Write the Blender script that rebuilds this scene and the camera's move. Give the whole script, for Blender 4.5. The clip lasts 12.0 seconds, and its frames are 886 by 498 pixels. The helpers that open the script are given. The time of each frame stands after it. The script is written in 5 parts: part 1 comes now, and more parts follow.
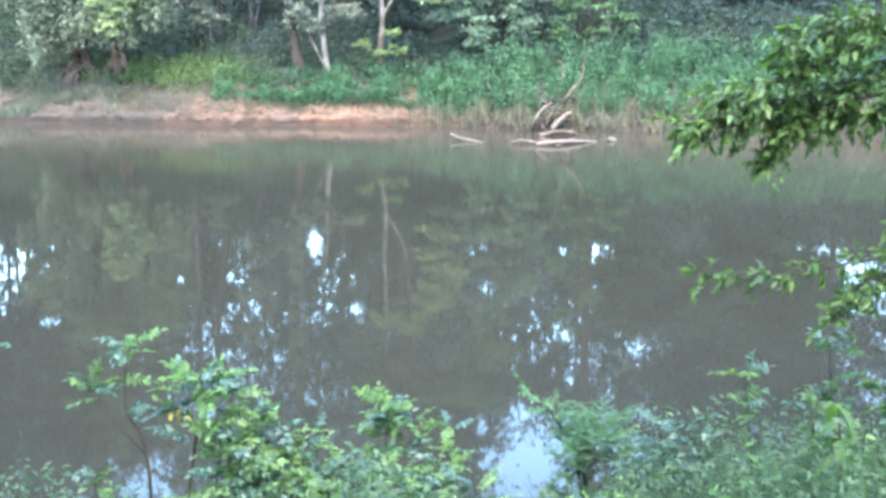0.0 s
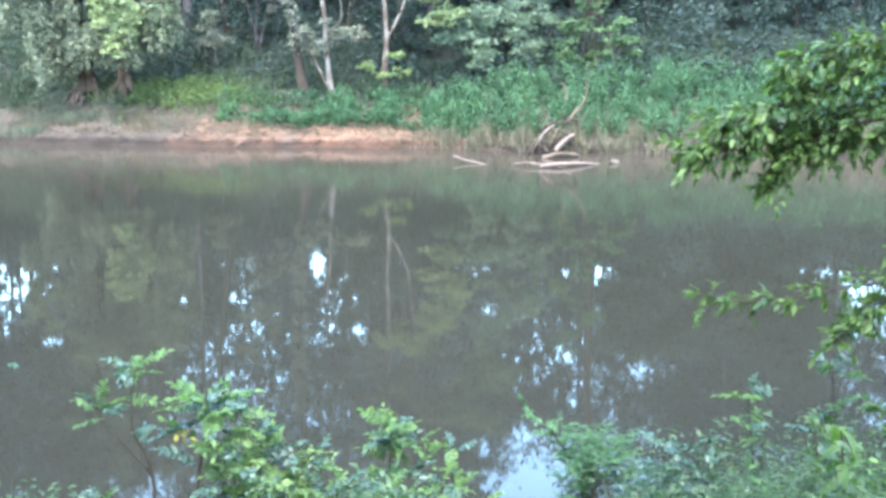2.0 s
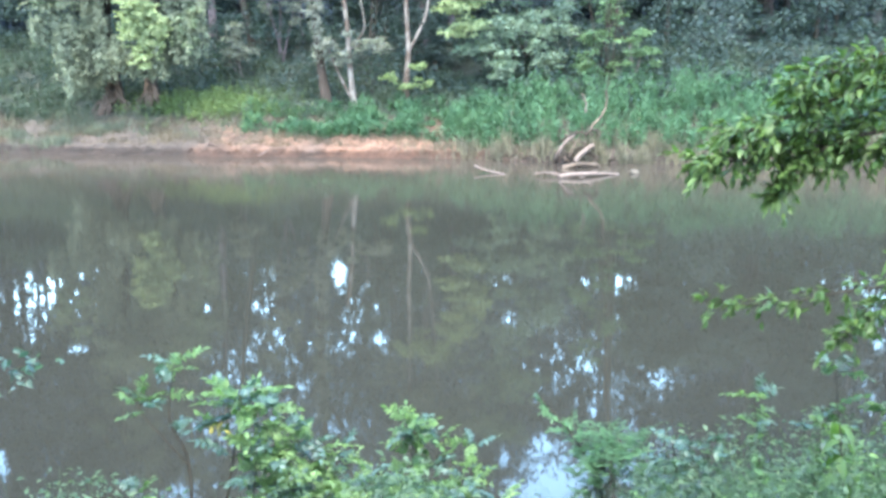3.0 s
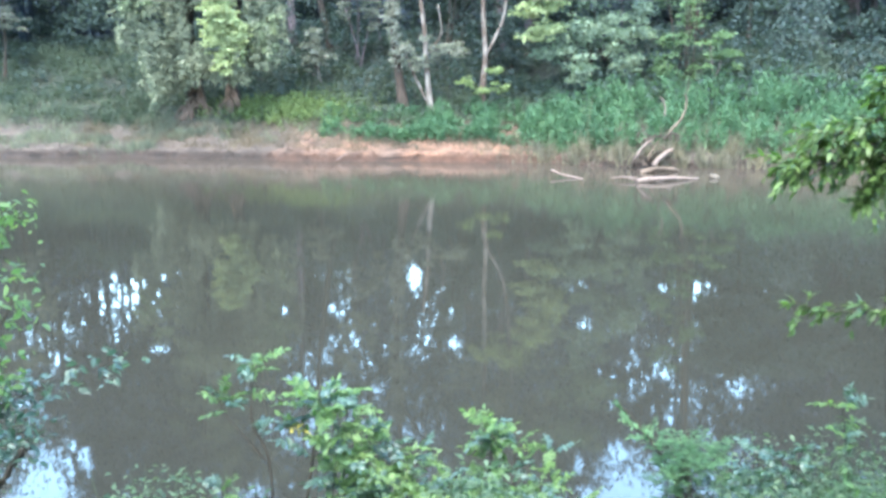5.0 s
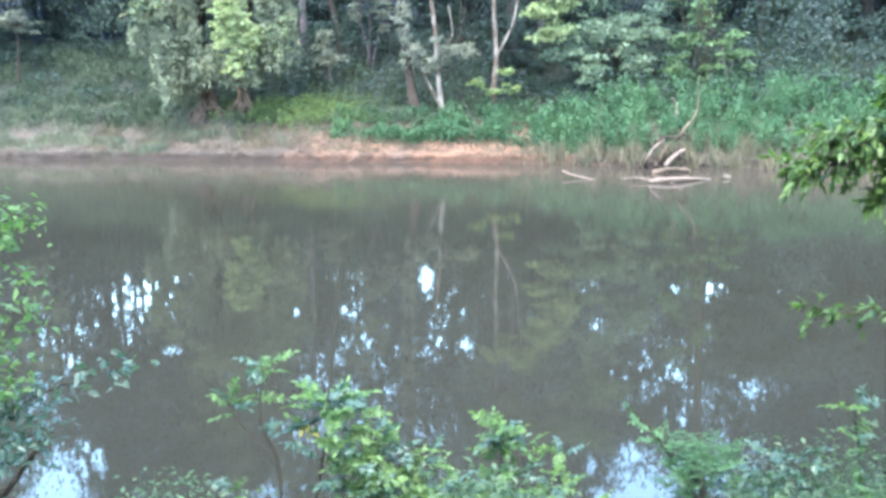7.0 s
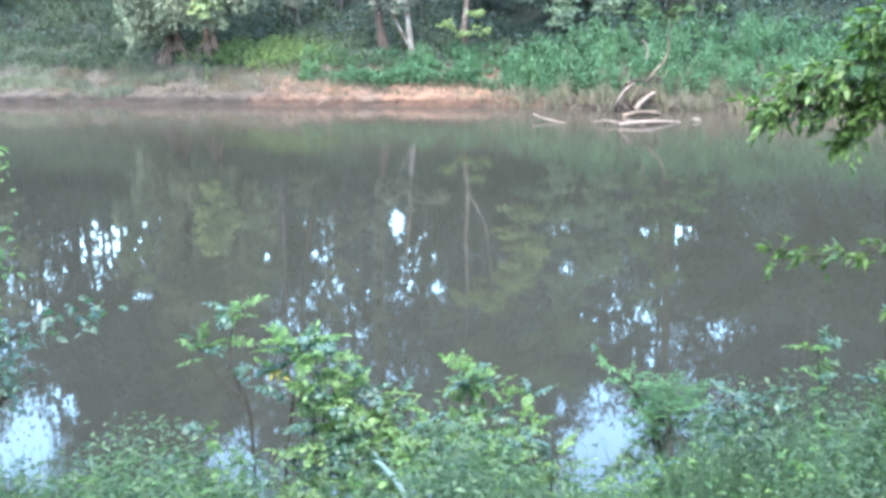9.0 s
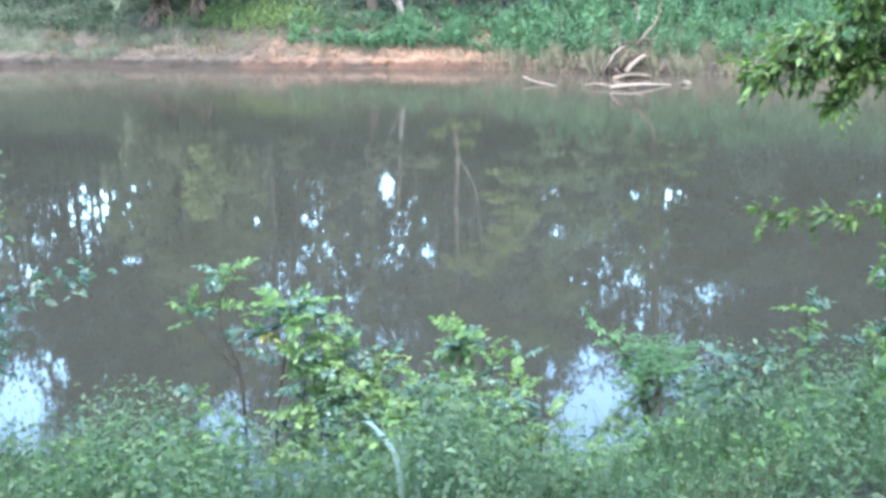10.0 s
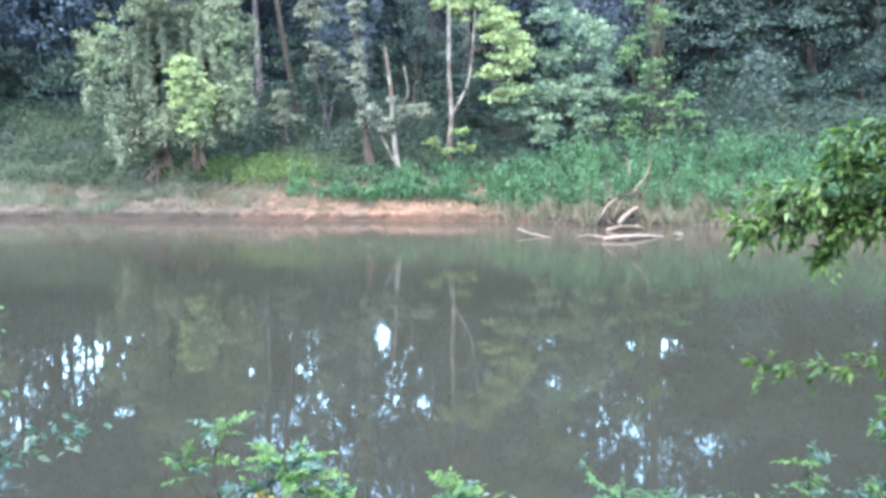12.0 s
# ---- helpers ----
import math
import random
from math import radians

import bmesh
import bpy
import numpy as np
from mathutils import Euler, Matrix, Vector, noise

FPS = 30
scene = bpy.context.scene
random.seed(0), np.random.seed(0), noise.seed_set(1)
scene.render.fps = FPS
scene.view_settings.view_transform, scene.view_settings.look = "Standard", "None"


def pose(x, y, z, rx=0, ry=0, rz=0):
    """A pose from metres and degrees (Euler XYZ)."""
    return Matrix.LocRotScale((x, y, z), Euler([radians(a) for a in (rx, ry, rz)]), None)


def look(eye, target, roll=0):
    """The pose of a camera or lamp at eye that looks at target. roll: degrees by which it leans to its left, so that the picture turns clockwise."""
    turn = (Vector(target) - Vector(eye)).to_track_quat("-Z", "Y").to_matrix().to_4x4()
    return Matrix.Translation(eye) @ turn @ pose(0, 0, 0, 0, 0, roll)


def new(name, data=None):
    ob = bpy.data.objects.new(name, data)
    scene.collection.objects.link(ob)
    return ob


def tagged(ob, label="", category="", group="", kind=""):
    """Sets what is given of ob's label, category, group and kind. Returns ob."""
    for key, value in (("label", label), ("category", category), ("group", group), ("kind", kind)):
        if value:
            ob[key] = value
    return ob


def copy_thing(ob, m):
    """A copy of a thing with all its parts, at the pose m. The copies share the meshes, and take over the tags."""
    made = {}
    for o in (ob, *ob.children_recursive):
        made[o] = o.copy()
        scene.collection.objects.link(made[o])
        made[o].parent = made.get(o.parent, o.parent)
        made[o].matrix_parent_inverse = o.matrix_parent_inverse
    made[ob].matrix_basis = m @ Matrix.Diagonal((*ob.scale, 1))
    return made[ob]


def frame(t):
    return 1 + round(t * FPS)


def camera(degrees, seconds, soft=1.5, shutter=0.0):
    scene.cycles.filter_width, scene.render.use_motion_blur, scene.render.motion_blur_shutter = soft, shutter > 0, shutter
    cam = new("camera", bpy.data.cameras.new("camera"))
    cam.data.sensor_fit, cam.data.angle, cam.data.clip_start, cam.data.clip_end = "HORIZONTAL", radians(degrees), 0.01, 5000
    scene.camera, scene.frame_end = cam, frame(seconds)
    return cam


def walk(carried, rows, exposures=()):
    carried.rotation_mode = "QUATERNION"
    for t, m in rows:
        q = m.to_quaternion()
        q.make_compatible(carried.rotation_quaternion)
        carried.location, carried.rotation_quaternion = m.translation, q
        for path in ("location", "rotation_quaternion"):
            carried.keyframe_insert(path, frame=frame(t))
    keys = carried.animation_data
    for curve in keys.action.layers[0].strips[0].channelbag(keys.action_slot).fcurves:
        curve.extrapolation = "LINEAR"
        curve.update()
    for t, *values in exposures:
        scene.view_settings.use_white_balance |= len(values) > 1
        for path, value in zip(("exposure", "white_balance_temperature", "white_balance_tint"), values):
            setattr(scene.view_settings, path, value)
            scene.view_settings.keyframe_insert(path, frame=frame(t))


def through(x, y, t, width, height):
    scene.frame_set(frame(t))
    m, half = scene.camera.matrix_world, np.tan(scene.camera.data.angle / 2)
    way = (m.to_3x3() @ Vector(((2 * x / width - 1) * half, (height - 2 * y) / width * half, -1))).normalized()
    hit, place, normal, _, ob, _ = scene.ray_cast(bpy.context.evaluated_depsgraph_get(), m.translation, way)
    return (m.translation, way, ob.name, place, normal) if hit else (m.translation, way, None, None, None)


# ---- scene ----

# ---------------------------------------------------------------- camera
cam = camera(47.0, 12.0, soft=3.2)
ROWS = [
    # seconds, x, y, z, yaw, pitch, roll
    (0.0, 0.075, 0.314, 3.365, -6.426, -13.118, -0.263),
    (0.5, 0.073, 0.316, 3.369, -6.437, -12.750, -0.233),
    (1.0, 0.074, 0.312, 3.376, -6.418, -12.431, -0.219),
    (1.5, 0.069, 0.311, 3.378, -6.430, -12.197, -0.172),
    (2.0, 0.058, 0.274, 3.381, -6.282, -11.923, -0.120),
    (2.5, 0.041, 0.155, 3.396, -5.509, -11.475, -0.190),
    (3.0, 0.026, -0.041, 3.413, -5.089, -11.348, -0.191),
    (5.0, -0.003, -0.023, 3.404, -0.818, -11.068, -0.636),
    (5.5, -0.000, -0.000, 3.400, 0.000, -11.000, -0.750),
    (6.0, 0.010, -0.007, 3.406, 0.406, -10.975, -0.852),
    (6.5, 0.014, -0.009, 3.406, 0.238, -10.972, -0.882),
    (8.5, 0.026, -0.017, 3.410, -1.461, -12.376, -0.825),
    (9.0, 0.028, -0.008, 3.406, -1.751, -14.173, -0.782),
    (9.5, 0.027, -0.004, 3.400, -2.043, -15.782, -0.753),
    (10.0, 0.028, -0.005, 3.395, -2.299, -16.200, -0.714),
    (10.5, 0.024, -0.008, 3.397, -2.495, -15.293, -0.685),
    (11.0, 0.028, -0.004, 3.413, -2.586, -12.811, -0.711),
    (11.5, 0.026, -0.023, 3.424, -2.650, -9.585, -0.722),
    (12.0, 0.018, -0.051, 3.427, -2.660, -7.802, -0.777),
]


def aim(x, y, z, yaw, pitch, roll):
    a, p = radians(yaw), radians(pitch)
    way = Vector((-math.sin(a) * math.cos(p), math.cos(a) * math.cos(p), math.sin(p)))
    eye = Vector((x, y, z))
    return look(eye, eye + way * 10.0, roll)


walk(cam, [(t, aim(*row)) for t, *row in ROWS], [(0.0, 4.95, 5750, -6.0), (12.0, 4.95, 5750, -6.0)])

# ---------------------------------------------------------------- light
SUN_UP, SUN_TURN = 68.0, 197.0
world = bpy.data.worlds.new("sky")
scene.world = world
world.use_nodes = True
wn = world.node_tree.nodes
wn.clear()
sky = wn.new("ShaderNodeTexSky")
sky.sky_type, sky.sun_disc = "NISHITA", False
sky.sun_elevation, sky.sun_rotation = radians(SUN_UP), radians(SUN_TURN)
sky.air_density, sky.dust_density, sky.ozone_density = 1.2, 2.9, 1.0
back = wn.new("ShaderNodeBackground")
back.inputs["Strength"].default_value = 0.15
outw = wn.new("ShaderNodeOutputWorld")
world.node_tree.links.new(sky.outputs[0], back.inputs["Color"])
world.node_tree.links.new(back.outputs[0], outw.inputs["Surface"])

sun_data = bpy.data.lights.new("sun", "SUN")
sun_data.energy, sun_data.angle, sun_data.color = 0.42, radians(40), (1.0, 0.97, 0.91)
sun = new("sun", sun_data)
e, r = radians(SUN_UP), radians(SUN_TURN)
to_sun = Vector((math.sin(r) * math.cos(e), math.cos(r) * math.cos(e), math.sin(e)))
sun.matrix_world = look(to_sun * 60.0, (0, 0, 0))


# ---------------------------------------------------------------- materials
class Nodes:
    """A short way to write node materials."""

    def __init__(self, name):
        self.mat = bpy.data.materials.new(name)
        self.mat.use_nodes = True
        self.tree = self.mat.node_tree
        self.tree.nodes.clear()
        self.out = self.add("ShaderNodeOutputMaterial")

    def add(self, kind, **values):
        n = self.tree.nodes.new(kind)
        for key, value in values.items():
            setattr(n, key, value)
        return n

    def link(self, a, b):
        self.tree.links.new(a, b)

    def noise(self, scale, detail=4.0, rough=0.55, coords="Object", stretch=None):
        tc = self.add("ShaderNodeTexCoord")
        n = self.add("ShaderNodeTexNoise")
        n.inputs["Scale"].default_value, n.inputs["Detail"].default_value = scale, detail
        n.inputs["Roughness"].default_value = rough
        if stretch:
            mp = self.add("ShaderNodeMapping")
            mp.inputs["Scale"].default_value = stretch
            self.link(tc.outputs[coords], mp.inputs["Vector"])
            self.link(mp.outputs[0], n.inputs["Vector"])
        else:
            self.link(tc.outputs[coords], n.inputs["Vector"])
        return n.outputs["Fac"]

    def ramp(self, fac, stops):
        r = self.add("ShaderNodeValToRGB")
        els = r.color_ramp.elements
        while len(els) < len(stops):
            els.new(0.5)
        for el, (at, col) in zip(els, stops):
            el.position, el.color = at, (*col, 1.0)
        self.link(fac, r.inputs["Fac"])
        return r.outputs["Color"]

    def mix(self, fac, a, b, blend="MIX"):
        m = self.add("ShaderNodeMix", data_type="RGBA", blend_type=blend)
        if isinstance(fac, float):
            m.inputs["Factor"].default_value = fac
        else:
            self.link(fac, m.inputs["Factor"])
        for socket, v in ((m.inputs[6], a), (m.inputs[7], b)):
            if isinstance(v, tuple):
                socket.default_value = (*v, 1.0)
            else:
                self.link(v, socket)
        return m.outputs[2]

    def bump(self, height, strength, distance):
        b = self.add("ShaderNodeBump")
        b.inputs["Strength"].default_value, b.inputs["Distance"].default_value = strength, distance
        self.link(height, b.inputs["Height"])
        return b.outputs["Normal"]

    def principled(self, color, rough=0.8, normal=None, ior=1.45, spec=0.5):
        p = self.add("ShaderNodeBsdfPrincipled")
        if isinstance(color, tuple):
            p.inputs["Base Color"].default_value = (*color, 1.0)
        else:
            self.link(color, p.inputs["Base Color"])
        if isinstance(rough, float):
            p.inputs["Roughness"].default_value = rough
        else:
            self.link(rough, p.inputs["Roughness"])
        p.inputs["IOR"].default_value = ior
        p.inputs["Specular IOR Level"].default_value = spec
        if normal is not None:
            self.link(normal, p.inputs["Normal"])
        return p

    def done(self, shader):
        self.link(shader.outputs[0], self.out.inputs["Surface"])
        return self.mat


def leaf_material(name, dark, mid, light, rough=0.42, through=0.35, patch=0.6, gloss=0.07):
    """Leaves: each its own shade, slow patches over the plant, light coming through the blade."""
    n = Nodes(name)
    geo = n.add("ShaderNodeNewGeometry")
    col = n.ramp(geo.outputs["Random Per Island"], [(0.0, dark), (0.5, mid), (0.93, light), (1.0, tuple(min(1.0, c * 1.25) for c in light))])
    big = n.noise(patch, 2.0)
    shade = n.ramp(big, [(0.3, (0.74, 0.79, 0.8)), (0.7, (1.14, 1.13, 1.05))])
    tuft = n.noise(patch * 4.0, 2.0)
    shade = n.mix(1.0, shade, n.ramp(tuft, [(0.32, (0.76, 0.8, 0.84)), (0.68, (1.16, 1.16, 1.12))]), "MULTIPLY")
    col = n.mix(1.0, col, shade, "MULTIPLY")
    p = n.principled(col, rough + 0.12, spec=gloss)
    t = n.add("ShaderNodeBsdfTranslucent")
    n.link(n.mix(1.0, col, (1.1, 1.18, 0.68), "MULTIPLY"), t.inputs["Color"])
    m = n.add("ShaderNodeMixShader")
    m.inputs[0].default_value = through
    n.link(p.outputs[0], m.inputs[1])
    n.link(t.outputs[0], m.inputs[2])
    return n.done(m)


def bark_material(name, dark, light, scale=9.0, patches=None):
    n = Nodes(name)
    grain = n.noise(scale, 6.0, 0.65, stretch=(1.0, 1.0, 0.18))
    col = n.ramp(grain, [(0.3, dark), (0.62, light)])
    if patches:
        blot = n.noise(1.4, 3.0)
        col = n.mix(n.ramp(blot, [(0.46, (0, 0, 0)), (0.56, (1, 1, 1))]), col, patches)
    return n.done(n.principled(col, 0.9, n.bump(grain, 0.8, 0.02), spec=0.15))


def ground_material():
    """Clay and sand by the water, leaf litter and moss higher up."""
    n = Nodes("bank_soil")
    geo = n.add("ShaderNodeNewGeometry")
    sep = n.add("ShaderNodeSeparateXYZ")
    n.link(geo.outputs["Position"], sep.inputs[0])
    fine = n.noise(14.0, 8.0, 0.7)
    slow = n.noise(0.55, 4.0)
    clay = n.ramp(fine, [(0.3, (0.0461, 0.0238, 0.0156)), (0.55, (0.0736, 0.0392, 0.0258)), (0.75, (0.0959, 0.0580, 0.0408))])
    sand = n.ramp(fine, [(0.3, (0.0200, 0.0140, 0.0117)), (0.7, (0.0423, 0.0305, 0.0253))])
    litter = n.ramp(fine, [(0.35, (0.0048, 0.0058, 0.0039)), (0.6, (0.0119, 0.0132, 0.0089)), (0.8, (0.0092, 0.0174, 0.0078))])
    where = n.add("ShaderNodeMath", operation="ADD")
    scaled = n.add("ShaderNodeMapRange")
    scaled.inputs["From Min"].default_value, scaled.inputs["From Max"].default_value = -8.0, 2.5
    n.link(sep.outputs["X"], scaled.inputs["Value"])
    spread = n.add("ShaderNodeMath", operation="MULTIPLY_ADD")
    n.link(slow, spread.inputs[0])
    spread.inputs[1].default_value, spread.inputs[2].default_value = 1.2, -0.6
    n.link(scaled.outputs[0], where.inputs[0])
    n.link(spread.outputs[0], where.inputs[1])
    low = n.mix(n.ramp(where.outputs[0], [(0.25, (0, 0, 0)), (0.6, (1, 1, 1))]), sand, clay)
    past = n.add("ShaderNodeMapRange")
    past.inputs["From Min"].default_value, past.inputs["From Max"].default_value = 2.4, 5.6
    n.link(sep.outputs["X"], past.inputs["Value"])
    low = n.mix(past.outputs[0], low, sand)
    high = n.add("ShaderNodeMapRange")
    high.inputs["From Min"].default_value, high.inputs["From Max"].default_value = 0.95, 1.6
    wob = n.add("ShaderNodeMath", operation="MULTIPLY_ADD")
    n.link(slow, wob.inputs[0])
    wob.inputs[1].default_value = 0.7
    n.link(sep.outputs["Z"], wob.inputs[2])
    n.link(wob.outputs[0], high.inputs["Value"])
    col = n.mix(high.outputs[0], low, litter)
    blot = n.noise(2.2, 6.0, 0.75, stretch=(0.8, 1.0, 3.0))
    col = n.mix(1.0, col, n.ramp(blot, [(0.36, (0.38, 0.36, 0.35)), (0.5, (0.9, 0.88, 0.86)), (0.64, (1.35, 1.32, 1.28))]), "MULTIPLY")
    ragged = n.add("ShaderNodeMath", operation="MULTIPLY_ADD")
    n.link(n.noise(2.6, 5.0, 0.7, stretch=(1.0, 1.0, 0.4)), ragged.inputs[0])
    ragged.inputs[1].default_value = 0.5
    n.link(sep.outputs["Z"], ragged.inputs[2])
    # low band darkened in colour: wet mud plus the shade of the undercut edge
    damp_shade = n.add("ShaderNodeMapRange")
    damp_shade.inputs["From Min"].default_value, damp_shade.inputs["From Max"].default_value = 0.4, 0.52
    n.link(ragged.outputs[0], damp_shade.inputs["Value"])
    col = n.mix(damp_shade.outputs[0], n.mix(1.0, col, (0.42, 0.36, 0.33), "MULTIPLY"), col)
    relief = n.add("ShaderNodeMath", operation="MULTIPLY_ADD")
    n.link(blot, relief.inputs[0])
    relief.inputs[1].default_value = 3.0
    n.link(fine, relief.inputs[2])
    return n.done(n.principled(col, 0.92, n.bump(relief.outputs[0], 0.9, 0.07), spec=0.2))


def water_material():
    n = Nodes("river_water")
    slow = n.noise(0.12, 3.0)
    col = n.ramp(slow, [(0.3, (0.0080, 0.0074, 0.0058)), (0.7, (0.0096, 0.0089, 0.0070))])
    geo = n.add("ShaderNodeNewGeometry")
    sep = n.add("ShaderNodeSeparateXYZ")
    n.link(geo.outputs["Position"], sep.inputs[0])
    along = n.add("ShaderNodeMath", operation="MULTIPLY_ADD")
    n.link(sep.outputs["X"], along.inputs[0])
    along.inputs[1].default_value = 0.26
    n.link(sep.outputs["Y"], along.inputs[2])
    shallow = n.add("ShaderNodeMapRange")
    shallow.inputs["From Min"].default_value, shallow.inputs["From Max"].default_value = 21.0, 31.5
    n.link(along.outputs[0], shallow.inputs["Value"])
    col = n.mix(shallow.outputs[0], col, (0.0185, 0.0138, 0.0112))
    swell = n.noise(0.9, 2.0, 0.5, stretch=(0.55, 1.0, 1.0))
    ripple = n.noise(5.0, 2.0, 0.5, stretch=(0.4, 1.0, 1.0))
    total = n.add("ShaderNodeMath", operation="MULTIPLY_ADD")
    n.link(ripple, total.inputs[0])
    total.inputs[1].default_value = 0.02
    n.link(swell, total.inputs[2])
    # calm under the near bank, ruffled by the breeze towards the far one
    breeze = n.add("ShaderNodeMapRange")
    breeze.inputs["From Min"].default_value, breeze.inputs["From Max"].default_value = 15.0, 25.0
    breeze.inputs["To Min"].default_value, breeze.inputs["To Max"].default_value = 0.0, 1.3
    n.link(sep.outputs["Y"], breeze.inputs["Value"])
    chop = n.noise(6.0, 3.0, 0.6, stretch=(0.6, 1.0, 1.0))
    ruffled = n.add("ShaderNodeMath", operation="MULTIPLY_ADD")
    n.link(chop, ruffled.inputs[0])
    n.link(breeze.outputs[0], ruffled.inputs[1])
    n.link(total.outputs[0], ruffled.inputs[2])
    return n.done(n.principled(col, 0.025, n.bump(ruffled.outputs[0], 0.15, 0.008), ior=1.235))


M_GROUND, M_WATER = ground_material(), water_material()
M_WILLOW = leaf_material("willow_leaf", (0.0655, 0.0669, 0.0490), (0.0782, 0.0804, 0.0576), (0.0941, 0.0960, 0.0697), through=0.22)
# lit copy of the willow leaf: sunlight on the outer lobes as colour
M_WILLOW_LIT = leaf_material("willow_lit_leaf", (0.0736, 0.0822, 0.0524), (0.0879, 0.0989, 0.0615), (0.1057, 0.1179, 0.0744), through=0.22)
M_YELLOW = leaf_material("yellow_green_leaf", (0.1302, 0.1430, 0.0730), (0.1512, 0.1649, 0.0886), (0.1706, 0.1858, 0.1070), through=0.3)
M_SILVER = leaf_material("silver_green_leaf", (0.0767, 0.0911, 0.0693), (0.0912, 0.1096, 0.0831), (0.1072, 0.1269, 0.0974))
M_BLUISH = leaf_material("bluish_green_leaf", (0.0811, 0.1001, 0.0825), (0.0991, 0.1193, 0.0990), (0.1206, 0.1429, 0.1188))
M_FRESH = leaf_material("fresh_green_leaf", (0.0501, 0.0711, 0.0376), (0.0640, 0.0890, 0.0479), (0.0798, 0.1050, 0.0590))
M_SPROUT = leaf_material("sprout_leaf", (0.0740, 0.0880, 0.0410), (0.0900, 0.1060, 0.0500), (0.1080, 0.1240, 0.0610), through=0.4)
# haze over the woods is put into this leaf colour: lifted and bluish
M_DEEP = leaf_material("hazed_deep_leaf", (0.0369, 0.0398, 0.0546), (0.0472, 0.0500, 0.0663), (0.0585, 0.0611, 0.0803))
M_IVY = leaf_material("ivy_leaf", (0.0745, 0.0716, 0.0632), (0.0891, 0.0856, 0.0766), (0.1070, 0.1021, 0.0917))
# same for the deepest woods: bluish leaf colour stands in for mist
M_WOODS = leaf_material("hazed_woods_leaf", (0.0310, 0.0363, 0.0580), (0.0409, 0.0467, 0.0730), (0.0505, 0.0576, 0.0874), patch=0.25)
M_TIER = leaf_material("tiered_leaf", (0.0284, 0.0349, 0.0350), (0.0352, 0.0426, 0.0431), (0.0430, 0.0510, 0.0515))
M_SHRUB = leaf_material("grey_green_shrub_leaf", (0.0481, 0.0572, 0.0574), (0.0595, 0.0699, 0.0707), (0.0729, 0.0836, 0.0843))
M_WEED = leaf_material("weed_leaf", (0.0276, 0.0465, 0.0259), (0.0339, 0.0571, 0.0315), (0.0420, 0.0681, 0.0380), patch=0.9)
M_WEED2 = leaf_material("low_weed_leaf", (0.0431, 0.0554, 0.0220), (0.0513, 0.0644, 0.0256), (0.0623, 0.0747, 0.0322), patch=0.9)
M_DRY = leaf_material("dry_reed", (0.0388, 0.0328, 0.0227), (0.0599, 0.0497, 0.0356), (0.0855, 0.0686, 0.0508), through=0.15)
M_NEAR = leaf_material("near_leaf", (0.0331, 0.0545, 0.0209), (0.0490, 0.0789, 0.0277), (0.0725, 0.1027, 0.0391), through=0.5, rough=0.36, patch=3.0, gloss=0.14)
M_THICKET = leaf_material("thicket_leaf", (0.0624, 0.0902, 0.0364), (0.0915, 0.1261, 0.0495), (0.1316, 0.1655, 0.0698), through=0.55, rough=0.4, patch=2.5, gloss=0.14)
M_YELLOWED = leaf_material("yellowed_leaf", (0.0892, 0.0729, 0.0158), (0.1059, 0.0874, 0.0211), (0.1254, 0.1020, 0.0264), patch=3.0)
M_NEARBLUE = leaf_material("near_forb_leaf", (0.0255, 0.0381, 0.0240), (0.0364, 0.0526, 0.0324), (0.0545, 0.0708, 0.0437), rough=0.36, patch=1.6, gloss=0.1, through=0.45)
M_SHEEN = leaf_material("glossy_near_leaf", (0.0171, 0.0311, 0.0220), (0.0264, 0.0446, 0.0323), (0.0403, 0.0608, 0.0455), rough=0.25, patch=3.0, gloss=0.34, through=0.4)
M_FEATHER = leaf_material("feathery_leaf", (0.0261, 0.0482, 0.0246), (0.0392, 0.0679, 0.0333), (0.0559, 0.0876, 0.0454), patch=3.0)
M_BRANCH = leaf_material("overhanging_leaf", (0.0209, 0.0350, 0.0100), (0.0350, 0.0544, 0.0142), (0.0561, 0.0775, 0.0233), rough=0.3, patch=4.0, gloss=0.18, through=0.5)
M_BLADE = leaf_material("pale_grass_blade", (0.0942, 0.1150, 0.1190), (0.1037, 0.1242, 0.1294), (0.1130, 0.1333, 0.1398), patch=3.0, through=0.1)
M_BARK = bark_material("grey_brown_bark", (0.0099, 0.0068, 0.0053), (0.0271, 0.0187, 0.0147))
M_BARKRED = bark_material("reddish_bark", (0.0063, 0.0045, 0.0035), (0.0191, 0.0145, 0.0121))
M_ROOT = bark_material("gnarled_root_bark", (0.0172, 0.0115, 0.0089), (0.0500, 0.0345, 0.0272))
M_PALE = bark_material("pale_bark", (0.0400, 0.0312, 0.0270), (0.1081, 0.0895, 0.0801), patches=(0.0340, 0.0236, 0.0188))
# bark lifted in colour too, as if seen through haze
M_DARKBARK = bark_material("hazed_dark_bark", (0.0179, 0.0134, 0.0146), (0.0551, 0.0417, 0.0456))
M_DRIFT = bark_material("bleached_wood", (0.0347, 0.0224, 0.0166), (0.0849, 0.0610, 0.0528), 14.0)
M_DRIFTMIX = bark_material("mottled_driftwood", (0.0235, 0.0150, 0.0104), (0.0717, 0.0495, 0.0370), 10.0, patches=(0.0270, 0.0181, 0.0132))
M_DRIFTBROWN = bark_material("wet_driftwood", (0.0096, 0.0066, 0.0048), (0.0264, 0.0181, 0.0134), 14.0)
M_STEM = bark_material("green_brown_stem", (0.0063, 0.0048, 0.0033), (0.0152, 0.0111, 0.0072), 40.0)


